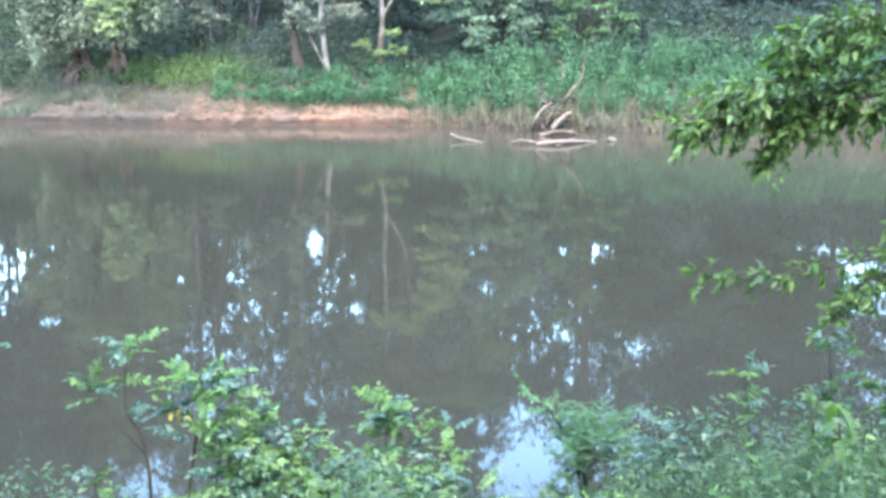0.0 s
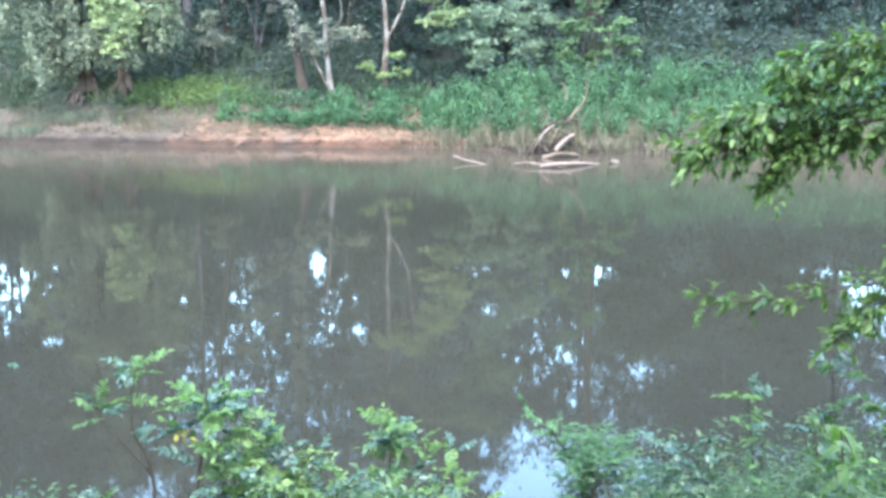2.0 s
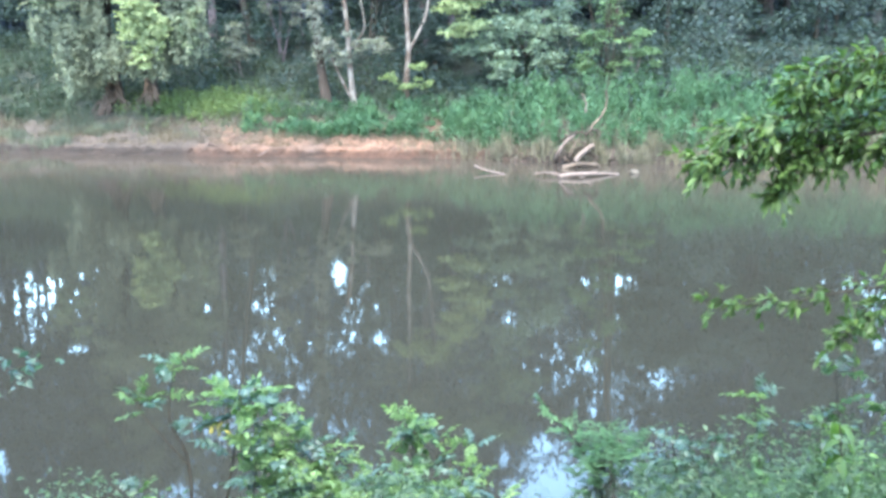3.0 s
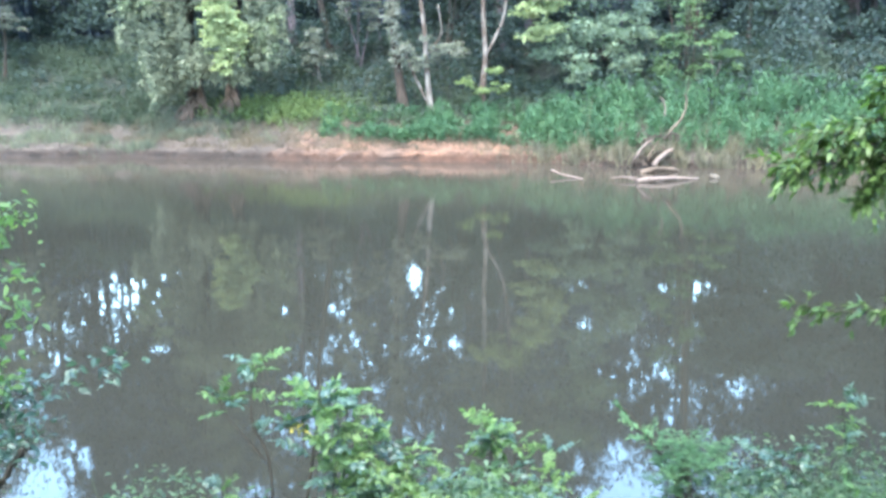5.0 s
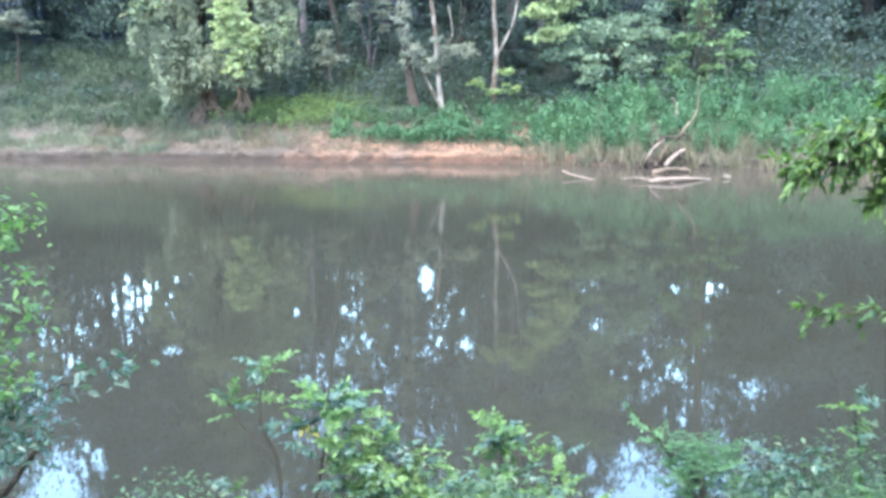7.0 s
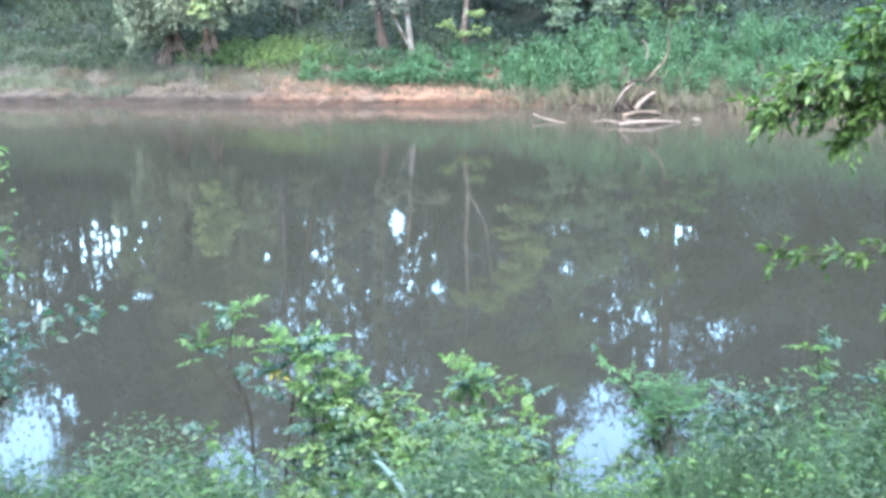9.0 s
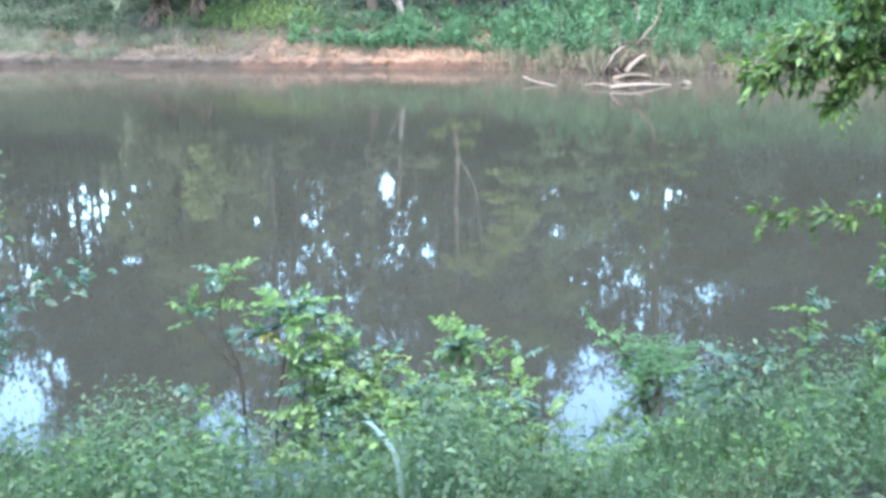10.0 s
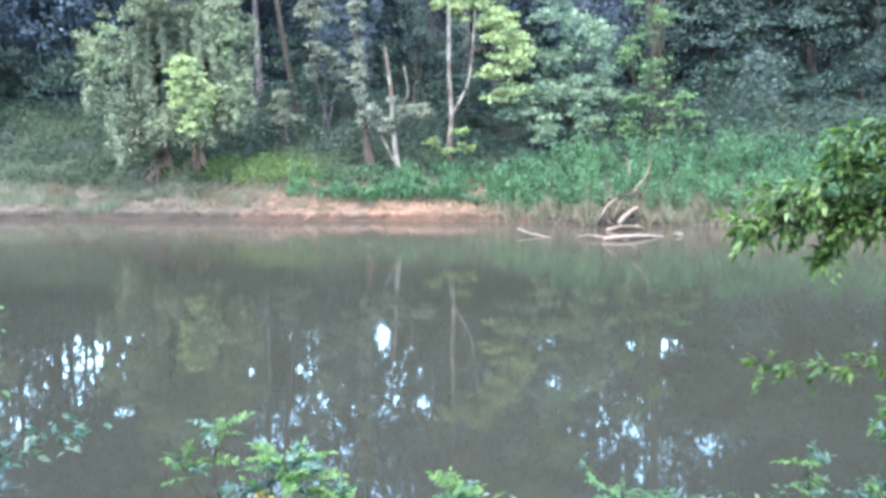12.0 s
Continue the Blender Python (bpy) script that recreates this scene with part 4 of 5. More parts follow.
keep = rng.random(n) < np.interp(x, [-3.5, 1, 4, 19], [0.35, 0.75, 1, 1]) * np.clip(0.62 + 1.5 * plume, 0.1, 1)
x, d, plume = x[keep], d[keep], plume[keep]
y = far_shore(x) + d
h = np.interp(x, [-3, 2, 5, 19], [0.3, 0.42, 0.66, 0.7]) * rng.uniform(0.75, 1.2, len(x)) * np.clip(0.85 + 1.5 * plume, 0.3, 1.9) * np.interp(d, [0.2, 1.0, 5], [0.8, 1.0, 0.8]) * np.where((x < 3.2) & (d > 1.5), 0.6, 1.0)
weeds(b, x, y, h, 13, 0.12)
tagged(part("tall_weeds", b, M_WEED), "tall fresh green weeds on the bank", "weeds", kind="stuff")

b = Geo()
n = 15000
x = np.where(rng.random(n) < 0.35, rng.uniform(-20, -8.5, n), rng.uniform(-24, 20, n))
d = np.interp(x, [-24, 0, 3, 9, 20], [1.9, 1.9, 2.6, 3.6, 3.9]) + rng.beta(1.1, 1.5, n) * np.interp(x, [-12, -8, -4, 0, 9], [11.5, 7.5, 5.0, 4.6, 4.0])
y = far_shore(x) + d
lush = np.array([noise.noise((a * 0.8, c * 0.8, 2.0)) for a, c in zip(x, d)])
keep = ~((x > -9.5) & (x < -2.8) & (d < 3.0) & (rng.random(n) < 0.75)) & (rng.random(n) < np.clip(0.6 + 1.4 * lush, 0.1, 1))
x, y, lush = x[keep], y[keep], lush[keep]
weeds(b, x, y, rng.uniform(0.15, 0.45, len(x)) * (1 + 0.8 * lush), 9, 0.12)
tagged(part("bank_weeds", b, leaf_material("bank_weed_leaf", (0.0238, 0.0293, 0.0213), (0.0298, 0.0359, 0.0264), (0.0370, 0.0429, 0.0318))), "low green weeds under the trees", "weeds", kind="stuff")

b = Geo()
n = 1000
x = -4.7 + 1.3 * rng.standard_normal(n)
y = far_shore(x) + 2.9 + 0.5 * rng.standard_normal(n)
weeds(b, x, y, rng.uniform(0.15, 0.42, n), 9, 0.11)
tagged(part("yellow_weeds", b, M_WEED2), "yellow-green weeds beside the willow", "weeds", kind="stuff")

b = Geo()
n = 17000
x = rng.uniform(1.4, 20, n)
d = rng.gamma(1.4, 0.5, n) - 0.12
keep = rng.random(n) < np.interp(x, [1.4, 3.0, 5.0, 20], [0.06, 0.4, 0.95, 1.0])
x, d = x[keep], d[keep]
stand = np.array([noise.noise((a * 2.2, c * 1.5, 8.0)) + 0.5 * noise.noise((a * 6.0, c * 4.0, 3.0)) for a, c in zip(x, d)])
keep = rng.random(len(x)) < np.clip(0.55 + 1.2 * stand, 0.1, 1)
x, d, stand = x[keep], d[keep], stand[keep]
blades(b, x, far_shore(x) + d, rng.uniform(0.12, 0.42, len(x)) * np.interp(x, [2.0, 5, 20], [0.6, 1.1, 1.2]) * np.clip(1 + 1.3 * stand, 0.4, 1.9), 0.016)
tagged(part("dry_reeds", b, M_DRY), "pale dry reeds and grass by the water", "reeds", kind="stuff")
b = Geo()
n = 20000
x = np.where(rng.random(n) < 0.75, rng.uniform(-20, -7.5, n), rng.uniform(-20, 0, n))
d = np.where(x < -9, rng.uniform(0.1, 3.4, n), rng.uniform(0.9, 2.7, n))
thin = np.array([noise.noise((a * 0.8, c * 1.6, 4.0)) for a, c in zip(x, d)])
keep = rng.random(n) < np.clip(0.6 + 1.6 * thin, 0.08, 1)
x, d, thin = x[keep], d[keep], thin[keep]
blades(b, x, far_shore(x) + d, rng.uniform(0.08, 0.26, len(x)) * (1 + thin), 0.013, 0.35)
tagged(part("pale_grass", b, leaf_material("pale_grass_leaf", (0.0325, 0.0332, 0.0242), (0.0450, 0.0459, 0.0333), (0.0595, 0.0592, 0.0435), through=0.2)), "grey-green grass on the low bank", "grass", kind="stuff")


# short bleached grass along the top of the clay, and crumbled clods on its face
b = Geo()
n = 21000
x = rng.uniform(-12, 4.5, n)
d = 0.3 + 2.0 * rng.beta(1.8, 1.7, n)
lush = np.array([noise.noise((a * 0.9, c * 1.5, 1.0)) for a, c in zip(x, d)])
keep = rng.random(n) < np.clip(0.5 + 1.6 * lush, 0.05, 1.0)
x, d = x[keep], d[keep]
blades(b, x, far_shore(x) + d, rng.uniform(0.05, 0.22, len(x)), 0.012, 0.4)
tagged(part("bleached_grass", b, leaf_material("bleached_grass_blade", (0.0306, 0.0230, 0.0158), (0.0462, 0.0340, 0.0242), (0.0614, 0.0449, 0.0336), through=0.15)), "short bleached grass on the clay bank", "grass", kind="stuff")
b = Geo()
n = 700
x = rng.uniform(-16, 16, n)
y = far_shore(x) + rng.gamma(1.6, 0.22, n) - 0.1
z = ground_z(x, y)
r = rng.uniform(0.01, 0.035, n)
cube = np.array([(-1, -1, -1), (1, -1, -1), (1, 1, -1), (-1, 1, -1), (-1, -1, 1), (1, -1, 1), (1, 1, 1), (-1, 1, 1)], float)
shape = cube[None] * r[:, None, None] * rng.uniform(0.55, 1.3, (n, 8, 3))
sides = np.array([(0, 3, 2, 1), (4, 5, 6, 7), (0, 1, 5, 4), (1, 2, 6, 5), (2, 3, 7, 6), (3, 0, 4, 7)])
b.put((np.stack([x, y, z], 1)[:, None] + shape).reshape(-1, 3), (np.arange(n)[:, None, None] * 8 + sides[None]).reshape(-1, 4))
tagged(part("clay_clods", b, M_GROUND), "crumbled clay clods along the shore", "clods", kind="stuff")


# ---------------------------------------------------------------- driftwood
def drift(name, label, category, pieces, at):
    t = thing(name, label, category, at)
    o = np.asarray(at)
    for nm, pts, r0, r1, mat in pieces:
        b = Geo()
        tube(b, [np.asarray(p) - o for p in pts], r0 * 0.72, r1 * 0.66, 9, 6, 0.09)
        part(nm, b, mat, t)
    return t


drift("uprooted_tree", "bleached uprooted stump with curling roots in the shallows", "driftwood", [
    ("root", [(5.92, 29.3, 0.0), (5.92, 28.9, 0.28), (6.06, 28.8, 0.56), (6.25, 28.8, 0.76), (6.42, 28.85, 0.84)], 0.085, 0.05, M_DRIFT),
    ("stump", [(6.42, 28.75, 0.1), (6.6, 28.75, 0.32), (6.85, 28.8, 0.5), (6.98, 28.85, 0.54)], 0.1, 0.075, M_DRIFT),
    ("root", [(6.25, 28.8, 0.22), (6.36, 28.8, 0.5), (6.5, 28.85, 0.72), (6.62, 28.9, 0.84)], 0.045, 0.03, M_DRIFTMIX),
    ("root", [(6.1, 28.8, 0.8), (6.4, 28.8, 0.92), (6.75, 28.9, 0.9), (7.0, 28.9, 0.84)], 0.04, 0.03, M_DRIFTBROWN),
    ("root", [(6.72, 28.9, 0.82), (6.9, 28.9, 1.0), (7.1, 28.9, 0.94), (7.16, 28.9, 0.78)], 0.07, 0.03, M_DRIFTBROWN),
    ("root", [(6.1, 28.75, 0.9), (6.3, 28.8, 0.75), (6.5, 28.8, 0.4), (6.45, 28.8, 0.05)], 0.03, 0.02, M_DRIFTMIX),
    ("branch", [(6.85, 28.95, 0.95), (7.0, 28.97, 1.16), (7.2, 29.0, 1.36), (7.36, 29.1, 1.66), (7.4, 29.15, 1.95)], 0.05, 0.04, M_DRIFTMIX),
    ("branch", [(7.4, 29.15, 1.92), (7.38, 29.2, 2.1), (7.46, 29.2, 2.3), (7.42, 29.2, 2.5)], 0.045, 0.015, M_DRIFTBROWN),
    ("branch", [(6.76, 29.05, 1.48), (6.77, 29.05, 1.74), (6.7, 29.05, 1.93), (6.62, 29.05, 2.02)], 0.04, 0.015, M_DRIFT),
    ("root", [(5.6, 28.6, 0.0), (5.62, 28.6, 0.25), (5.7, 28.62, 0.42)], 0.05, 0.03, M_DRIFTBROWN),
] + [("twig", [(x0, 28.95, z0), (x0 + dx * 0.5, 28.88, z0 + dz * 0.5 + 0.06), (x0 + dx, 28.82, z0 + dz)], 0.036, 0.016, (M_DRIFTBROWN, M_BARK, M_DRIFTMIX)[k % 3])
     for k, (x0, z0, dx, dz) in enumerate(zip(rng.uniform(5.9, 7.15, 32), rng.uniform(0.2, 0.95, 32), rng.uniform(-0.4, 0.4, 32), rng.uniform(-0.35, 0.3, 32)))], (6.4, 28.8, 0.0))
drift("bleached_log", "pale bleached log lying in the shallow water", "log", [
    ("log", [(5.38, 25.95, 0.03), (5.9, 25.95, 0.08), (6.5, 26.2, 0.06), (7.1, 26.5, 0.0)], 0.11, 0.045, M_DRIFT),
    ("branch_stub", [(5.4, 26.1, 0.07), (5.1, 26.3, 0.1), (4.8, 26.4, 0.06)], 0.05, 0.02, M_DRIFT)], (6.2, 26.4, 0.0))
drift("floating_log", "weathered log half sunk beside the stump", "log", [
    ("log", [(5.9, 28.0, 0.0), (6.3, 27.95, 0.1), (6.85, 28.1, 0.06), (7.0, 28.2, -0.02)], 0.1, 0.07, M_DRIFTMIX)], (6.4, 28.1, 0.0))
drift("drift_branch", "thin grey branch sticking out of the water", "driftwood", [
    ("branch", [(3.36, 27.5, 0.16), (3.6, 27.2, 0.08), (3.95, 26.9, 0.02), (4.25, 26.8, -0.04)], 0.045, 0.03, M_DRIFT)], (3.8, 27.5, 0.0))
drift("shore_stick", "short pale stick lying on the clay shore", "stick", [
    ("stick", [(-2.85, 31.75, 0.06), (-2.6, 31.9, 0.2), (-2.45, 32.0, 0.32)], 0.03, 0.015, M_DRIFT)], (-2.7, 31.85, 0.1))
bm = bmesh.new()
bmesh.ops.create_icosphere(bm, subdivisions=3, radius=0.14)
for v in bm.verts:
    v.co *= 1 + 0.3 * noise.noise(v.co * 6)
    v.co.z *= 0.6
me = bpy.data.meshes.new("rock")
bm.to_mesh(me)
bm.free()
me.materials.append(bark_material("grey_rock", (0.0176, 0.0136, 0.0104), (0.0441, 0.0340, 0.0259), 8.0))
rock = tagged(new("rock", me), "grey rock in the shallow water", "rock")
rock.location = (7.55, 26.6, 0.03)


# ---------------------------------------------------------------- near bank
def compound(geo, stemgeo, start, way, length, pairs, leaflet, wide=0.42):
    """A feathered leaf: leaflets in pairs along a drooping rib."""
    way = unit(np.asarray(way, float))
    s = np.linspace(0, 1, 5)[:, None]
    rib = np.asarray(start) + way * length * s + np.array([0, 0, -0.22 * length]) * s * s
    tube(stemgeo, rib, 0.004, 0.002, 4, 1, 0.0)
    side = unit(np.cross(way, np.array([0, 0, 1.0]) + 0.4 * rng.standard_normal(3)))
    at, ways, sizes = [], [], []
    for k in range(pairs):
        f = 0.18 + 0.8 * k / pairs
        p = np.asarray(start) + way * length * f + np.array([0, 0, -0.22 * length]) * f * f
        for sg in (-1, 1):
            at.append(p)
            ways.append(side * sg + way * 0.55 + rng.standard_normal(3) * 0.22 + np.array([0, 0, -0.1]))
            sizes.append(leaflet * (0.75 + 0.5 * math.sin(math.pi * f)))
    at.append(rib[-1])
    ways.append(way + np.array([0, 0, -0.3]))
    sizes.append(leaflet * 1.1)
    fine_leaves(geo, at, ways, np.array(sizes), wide)


def sapling(name, label, path, radius, leaf, whorls, length=0.24, pairs=4, leaflet=0.09, spread=1.0, category="sapling"):
    """A thin stem with feathered leaves at the listed shares of its height (share, count)."""
    foot = np.asarray(path[0], float)
    t = thing(name, label, category, foot)
    pairs, leaflet = pairs + 3, leaflet * 0.62
    stem = Geo()
    p = tube(stem, [np.asarray(q, float) - foot for q in path], radius, radius * 0.4, 7, 6, 0.05)
    part("stem", stem, M_STEM, t)
    for share, count in whorls:
        i = min(len(p) - 1, int(share * (len(p) - 1)))
        a0 = rng.uniform(0, 6.28)
        for k in range(count):
            a = a0 + 6.28 * k / count + rng.uniform(-0.3, 0.3)
            w = np.array([math.cos(a) * spread, math.sin(a) * spread, rng.uniform(-0.1, 1.1)])
            fol = Geo()
            compound(fol, fol, p[i] + rng.standard_normal(3) * 0.015, w, length * rng.uniform(0.7, 1.2), pairs, leaflet, 0.56)
            part("leaf", fol, M_SHEEN if (k + i) % 3 == 0 else leaf, t)
    return t


sapling("leafy_sapling", "bright green sapling with feathered leaves by the water", [(-0.73, 5.35, 0.3), (-0.74, 5.5, 0.75), (-0.7, 5.62, 1.05), (-0.66, 5.7, 1.28), (-0.65, 5.72, 1.39)], 0.011, M_NEAR,
        [(0.5, 2), (0.66, 3), (0.8, 4), (0.9, 5), (1.0, 6)], 0.27, 5, 0.085)
for x, y, top, tw in ((-0.5, 5.75, 1.3, 4), (-0.37, 5.75, 1.16, 4), (-0.24, 5.8, 1.06, 4), (-0.11, 5.8, 0.96, 4), (-0.45, 5.6, 1.02, 4), (-0.56, 5.6, 1.12, 4), (-0.31, 5.6, 0.9, 4), (-0.47, 5.45, 0.86, 3), (-0.04, 5.6, 0.86, 4), (-0.21, 5.45, 0.78, 3), (0.1, 5.7, 0.86, 3), (0.2, 5.5, 0.8, 4), (0.34, 5.6, 0.84, 4), (0.55, 5.55, 0.8, 4), (0.66, 5.7, 0.82, 4), (0.85, 5.6, 0.72, 3), (-0.62, 5.4, 0.8, 3), (-0.15, 5.3, 0.75, 4)):
    sapling("leafy_sapling", "broad bright green sapling in the thicket", [(x - 0.05, y - 0.2, gz(x - 0.05, y - 0.2) - 0.03), (x - 0.03, y - 0.1, top * 0.65), (x, y, top)], 0.007, M_THICKET,
            [(0.55, tw), (0.72, tw), (0.86, tw), (1.0, tw + 1)], 0.22, 4, 0.07)
sapling("leafy_sapling", "thin sapling with sparse leaves by the water", [(-0.9, 5.3, 0.3), (-0.9, 5.35, 0.8), (-0.93, 5.45, 1.14), (-1.02, 5.5, 1.32), (-1.03, 5.6, 1.52), (-1.01, 5.65, 1.63)], 0.011, M_NEAR,
        [(0.5, 1), (0.62, 1), (0.75, 2), (0.9, 3), (1.0, 4)], 0.17, 3, 0.065)
sapling("leafy_sapling", "thin side shoot with few small leaves", [(-0.93, 5.45, 1.1), (-1.08, 5.5, 1.26), (-1.18, 5.55, 1.36), (-1.22, 5.6, 1.43)], 0.006, M_NEAR,
        [(0.8, 2), (1.0, 5)], 0.17, 3, 0.065)
t = thing("withered_leaves", "few brown withered leaves on a thin sapling", "leaves", (-1.1, 5.58, 1.5))
for q in ((-0.09, 0.0, 0.13), (-0.05, 0.0, 0.1), (0.02, 0.02, 0.06), (-0.1, 0.0, -0.06), (-0.05, 0.02, -0.05), (0.12, 0.02, 0.04), (0.16, 0.02, 0.05)):
    fol = Geo()
    fine_leaves(fol, [q], [(rng.uniform(-0.6, 0.6), 0.1, -0.8)], np.array([0.035]), 0.45, 0.2, 0.6)
    part("leaf", fol, M_BARKRED, t)
t = thing("yellow_leaf", "single yellowed leaf in the thicket", "leaf", (-0.83, 5.62, 1.25))
fol = Geo()
compound(fol, fol, (0, 0, 0), (1.0, -0.3, 0.1), 0.09, 2, 0.045, 0.6)
part("blade", fol, M_YELLOWED, t)
sapling("leafy_sapling", "low sapling with light green feathered leaves", [(0.3, 5.9, 0.0), (0.33, 6.0, 0.4), (0.37, 6.08, 0.78), (0.38, 6.1, 1.02)], 0.009, M_NEAR,
        [(0.62, 3), (0.78, 4), (0.9, 5), (1.0, 6)], 0.2, 4, 0.075)
sapling("leafy_sapling", "low green shoot among the grass", [(0.46, 5.8, 0.05), (0.5, 5.9, 0.5), (0.52, 6.0, 0.96)], 0.008, M_NEAR, [(0.7, 3), (0.85, 4), (1.0, 4)], 0.17, 4, 0.065)
sapling("leafy_sapling", "low green shoot among the grass", [(0.68, 5.75, 0.05), (0.72, 5.9, 0.5), (0.75, 6.0, 0.92)], 0.008, M_THICKET, [(0.7, 3), (0.85, 4), (1.0, 4)], 0.17, 4, 0.06)
for x, y, z, top in ((2.0, 5.75, 0.1, 0.98), (2.2, 5.7, 0.1, 0.95), (2.38, 5.45, 0.2, 1.38), (2.75, 5.35, 0.2, 1.15), (2.95, 5.6, 0.1, 1.45), (3.2, 5.4, 0.2, 1.25)):
    sapling("bank_sapling", "green bank sapling with rounded leaflets", [(x, y, z), (x + 0.03, y, (z + top) / 2), (x - 0.02, y + 0.05, top)], 0.01, M_SHEEN if top < 1.0 else M_NEAR,
            [(0.6, 2), (0.75, 2), (0.88, 3), (1.0, 4)], 0.17, 3, 0.075)

for x, y, top, k in ((-1.75, 5.3, 0.8, 3), (-1.45, 5.5, 0.72, 4), (-1.2, 5.4, 0.95, 3), (0.15, 5.5, 0.82, 4), (0.55, 5.6, 0.7, 3), (-2.2, 5.2, 0.85, 4), (1.75, 5.5, 0.82, 4), (2.05, 5.9, 0.7, 4),
                     (-0.9, 5.0, 0.95, 3), (0.35, 5.0, 0.95, 3), (1.4, 5.1, 0.8, 3), (2.6, 5.1, 0.98, 4), (3.3, 5.2, 1.1, 4)):
    z = gz(x, y)
    sapling("leafy_shoot", "slender green shoot with small leaves in the thicket", [(x + 0.03, y, z - 0.03), (x - 0.02, y + 0.03, (z + top) / 2), (x, y + 0.05, top)], 0.006, (M_NEAR, M_NEARBLUE, M_FEATHER)[k % 3],
            [(0.45, k), (0.65, k), (0.82, k), (1.0, k + 1)], 0.16, 3, 0.055, category="shoot")

# feathery bush leaning over the water
t = thing("feathery_bush", "light green feathery bush leaning over the water", "bush", (1.6, 6.0, 0.0))
stem = Geo()
tube(stem, [(0.06, -0.1, -0.1), (0.02, 0, 0.35), (-0.02, 0.1, 0.62), (-0.18, 0.25, 0.9), (-0.36, 0.38, 1.1)], 0.018, 0.004, 7, 5)
part("stem", stem, M_STEM, t)
for k in range(56):
    u, w = rng.uniform(-1, 1), rng.uniform(-1, 1)
    e = np.array([0.1 + 0.26 * u, 0.12 + 0.2 * w, 0.96 - 0.07 * u - 0.06 * w * w - abs(rng.normal(0, 0.19))])
    stem, fol = Geo(), Geo()
    s0 = 0.35 + 0.4 * rng.random()
    tube(stem, [(-0.01, 0.05, s0), (e[0] * 0.5, e[1] * 0.5, s0 + (e[2] - s0) * 0.6), e], 0.0025, 0.001, 4, 3)
    twig = part("twig", stem, M_STEM, t)
    for j in range(6):
        a = rng.uniform(0, 6.28)
        at = np.array([0, 0.02, 0.55]) * (0.24 - 0.048 * j) + e * (0.76 + 0.048 * j)
        way = unit(np.array([math.cos(a), math.sin(a), rng.uniform(-0.3, 0.7)]))
        f = np.repeat(np.linspace(0.1, 1, 11), 2)[:, None]
        side = np.cross(way, (0, 0, 1.0)) * np.tile([1.0, -1.0], 11)[:, None]
        leaves(fol, at + way * f * rng.uniform(0.08, 0.16), side + 0.6 * way + 0.25 * rng.standard_normal((22, 3)), 0.026 * (1.2 - 0.6 * f[:, 0]), 0.34)
    part("foliage", fol, M_FEATHER, twig)
for k in range(8):
    e = np.array([rng.uniform(-0.34, -0.08), rng.uniform(-0.05, 0.15), rng.uniform(0.3, 0.72)])
    stem, fol = Geo(), Geo()
    tube(stem, [(-0.02, 0.04, 0.35 + 0.04 * k), (e[0] * 0.6, e[1] * 0.5, e[2] * 0.6 + 0.3), e], 0.003, 0.001, 4, 3)
    twig = part("twig", stem, M_STEM, t)
    for j in range(5):
        a = rng.uniform(0, 6.28)
        leaf_at = e * (0.6 + 0.1 * j) + np.array([0, 0, 0.16 - 0.04 * j])
        compound(fol, fol, leaf_at, (math.cos(a), math.sin(a), -0.6), 0.1, 4, 0.032, 0.45)
    part("foliage", fol, M_NEARBLUE, twig)
fol = Geo()
for j in range(12):
    f = j / 12
    a = rng.uniform(0, 6.28)
    compound(fol, fol, np.array([-0.03 - 0.32 * f, 0.1 + 0.28 * f, 0.64 + 0.46 * f]), (math.cos(a), math.sin(a), 0.3), 0.11, 6, 0.04, 0.35)
part("foliage", fol, M_FEATHER, t)

# broad dark leaves near the path
t = thing("broad_leaf_plant", "dark broad-leaved plant at the edge of the path", "plant", (2.42, 4.55, gz(2.42, 4.55)))
stem = Geo()
p = tube(stem, [(0.0, 0, -0.05), (0.03, 0, 0.3), (0.0, 0.02, 0.62)], 0.009, 0.004, 6, 4)
part("stem", stem, M_STEM, t)
for k in range(12):
    a = 2.4 * k
    fol = Geo()
    fine_leaves(fol, [p[min(len(p) - 1, 3 + k // 2)]], [(math.cos(a), math.sin(a) * 0.8, -0.25)], np.array([0.11 + 0.02 * (k % 3)]), 0.5, 0.12, 0.7)
    part("leaf", fol, M_BRANCH, t)

# small tree at the edge with drooping twig
t = thing("edge_sapling", "small leafy tree at the near bank's edge", "sapling", (-2.75, 5.3, 0.3))
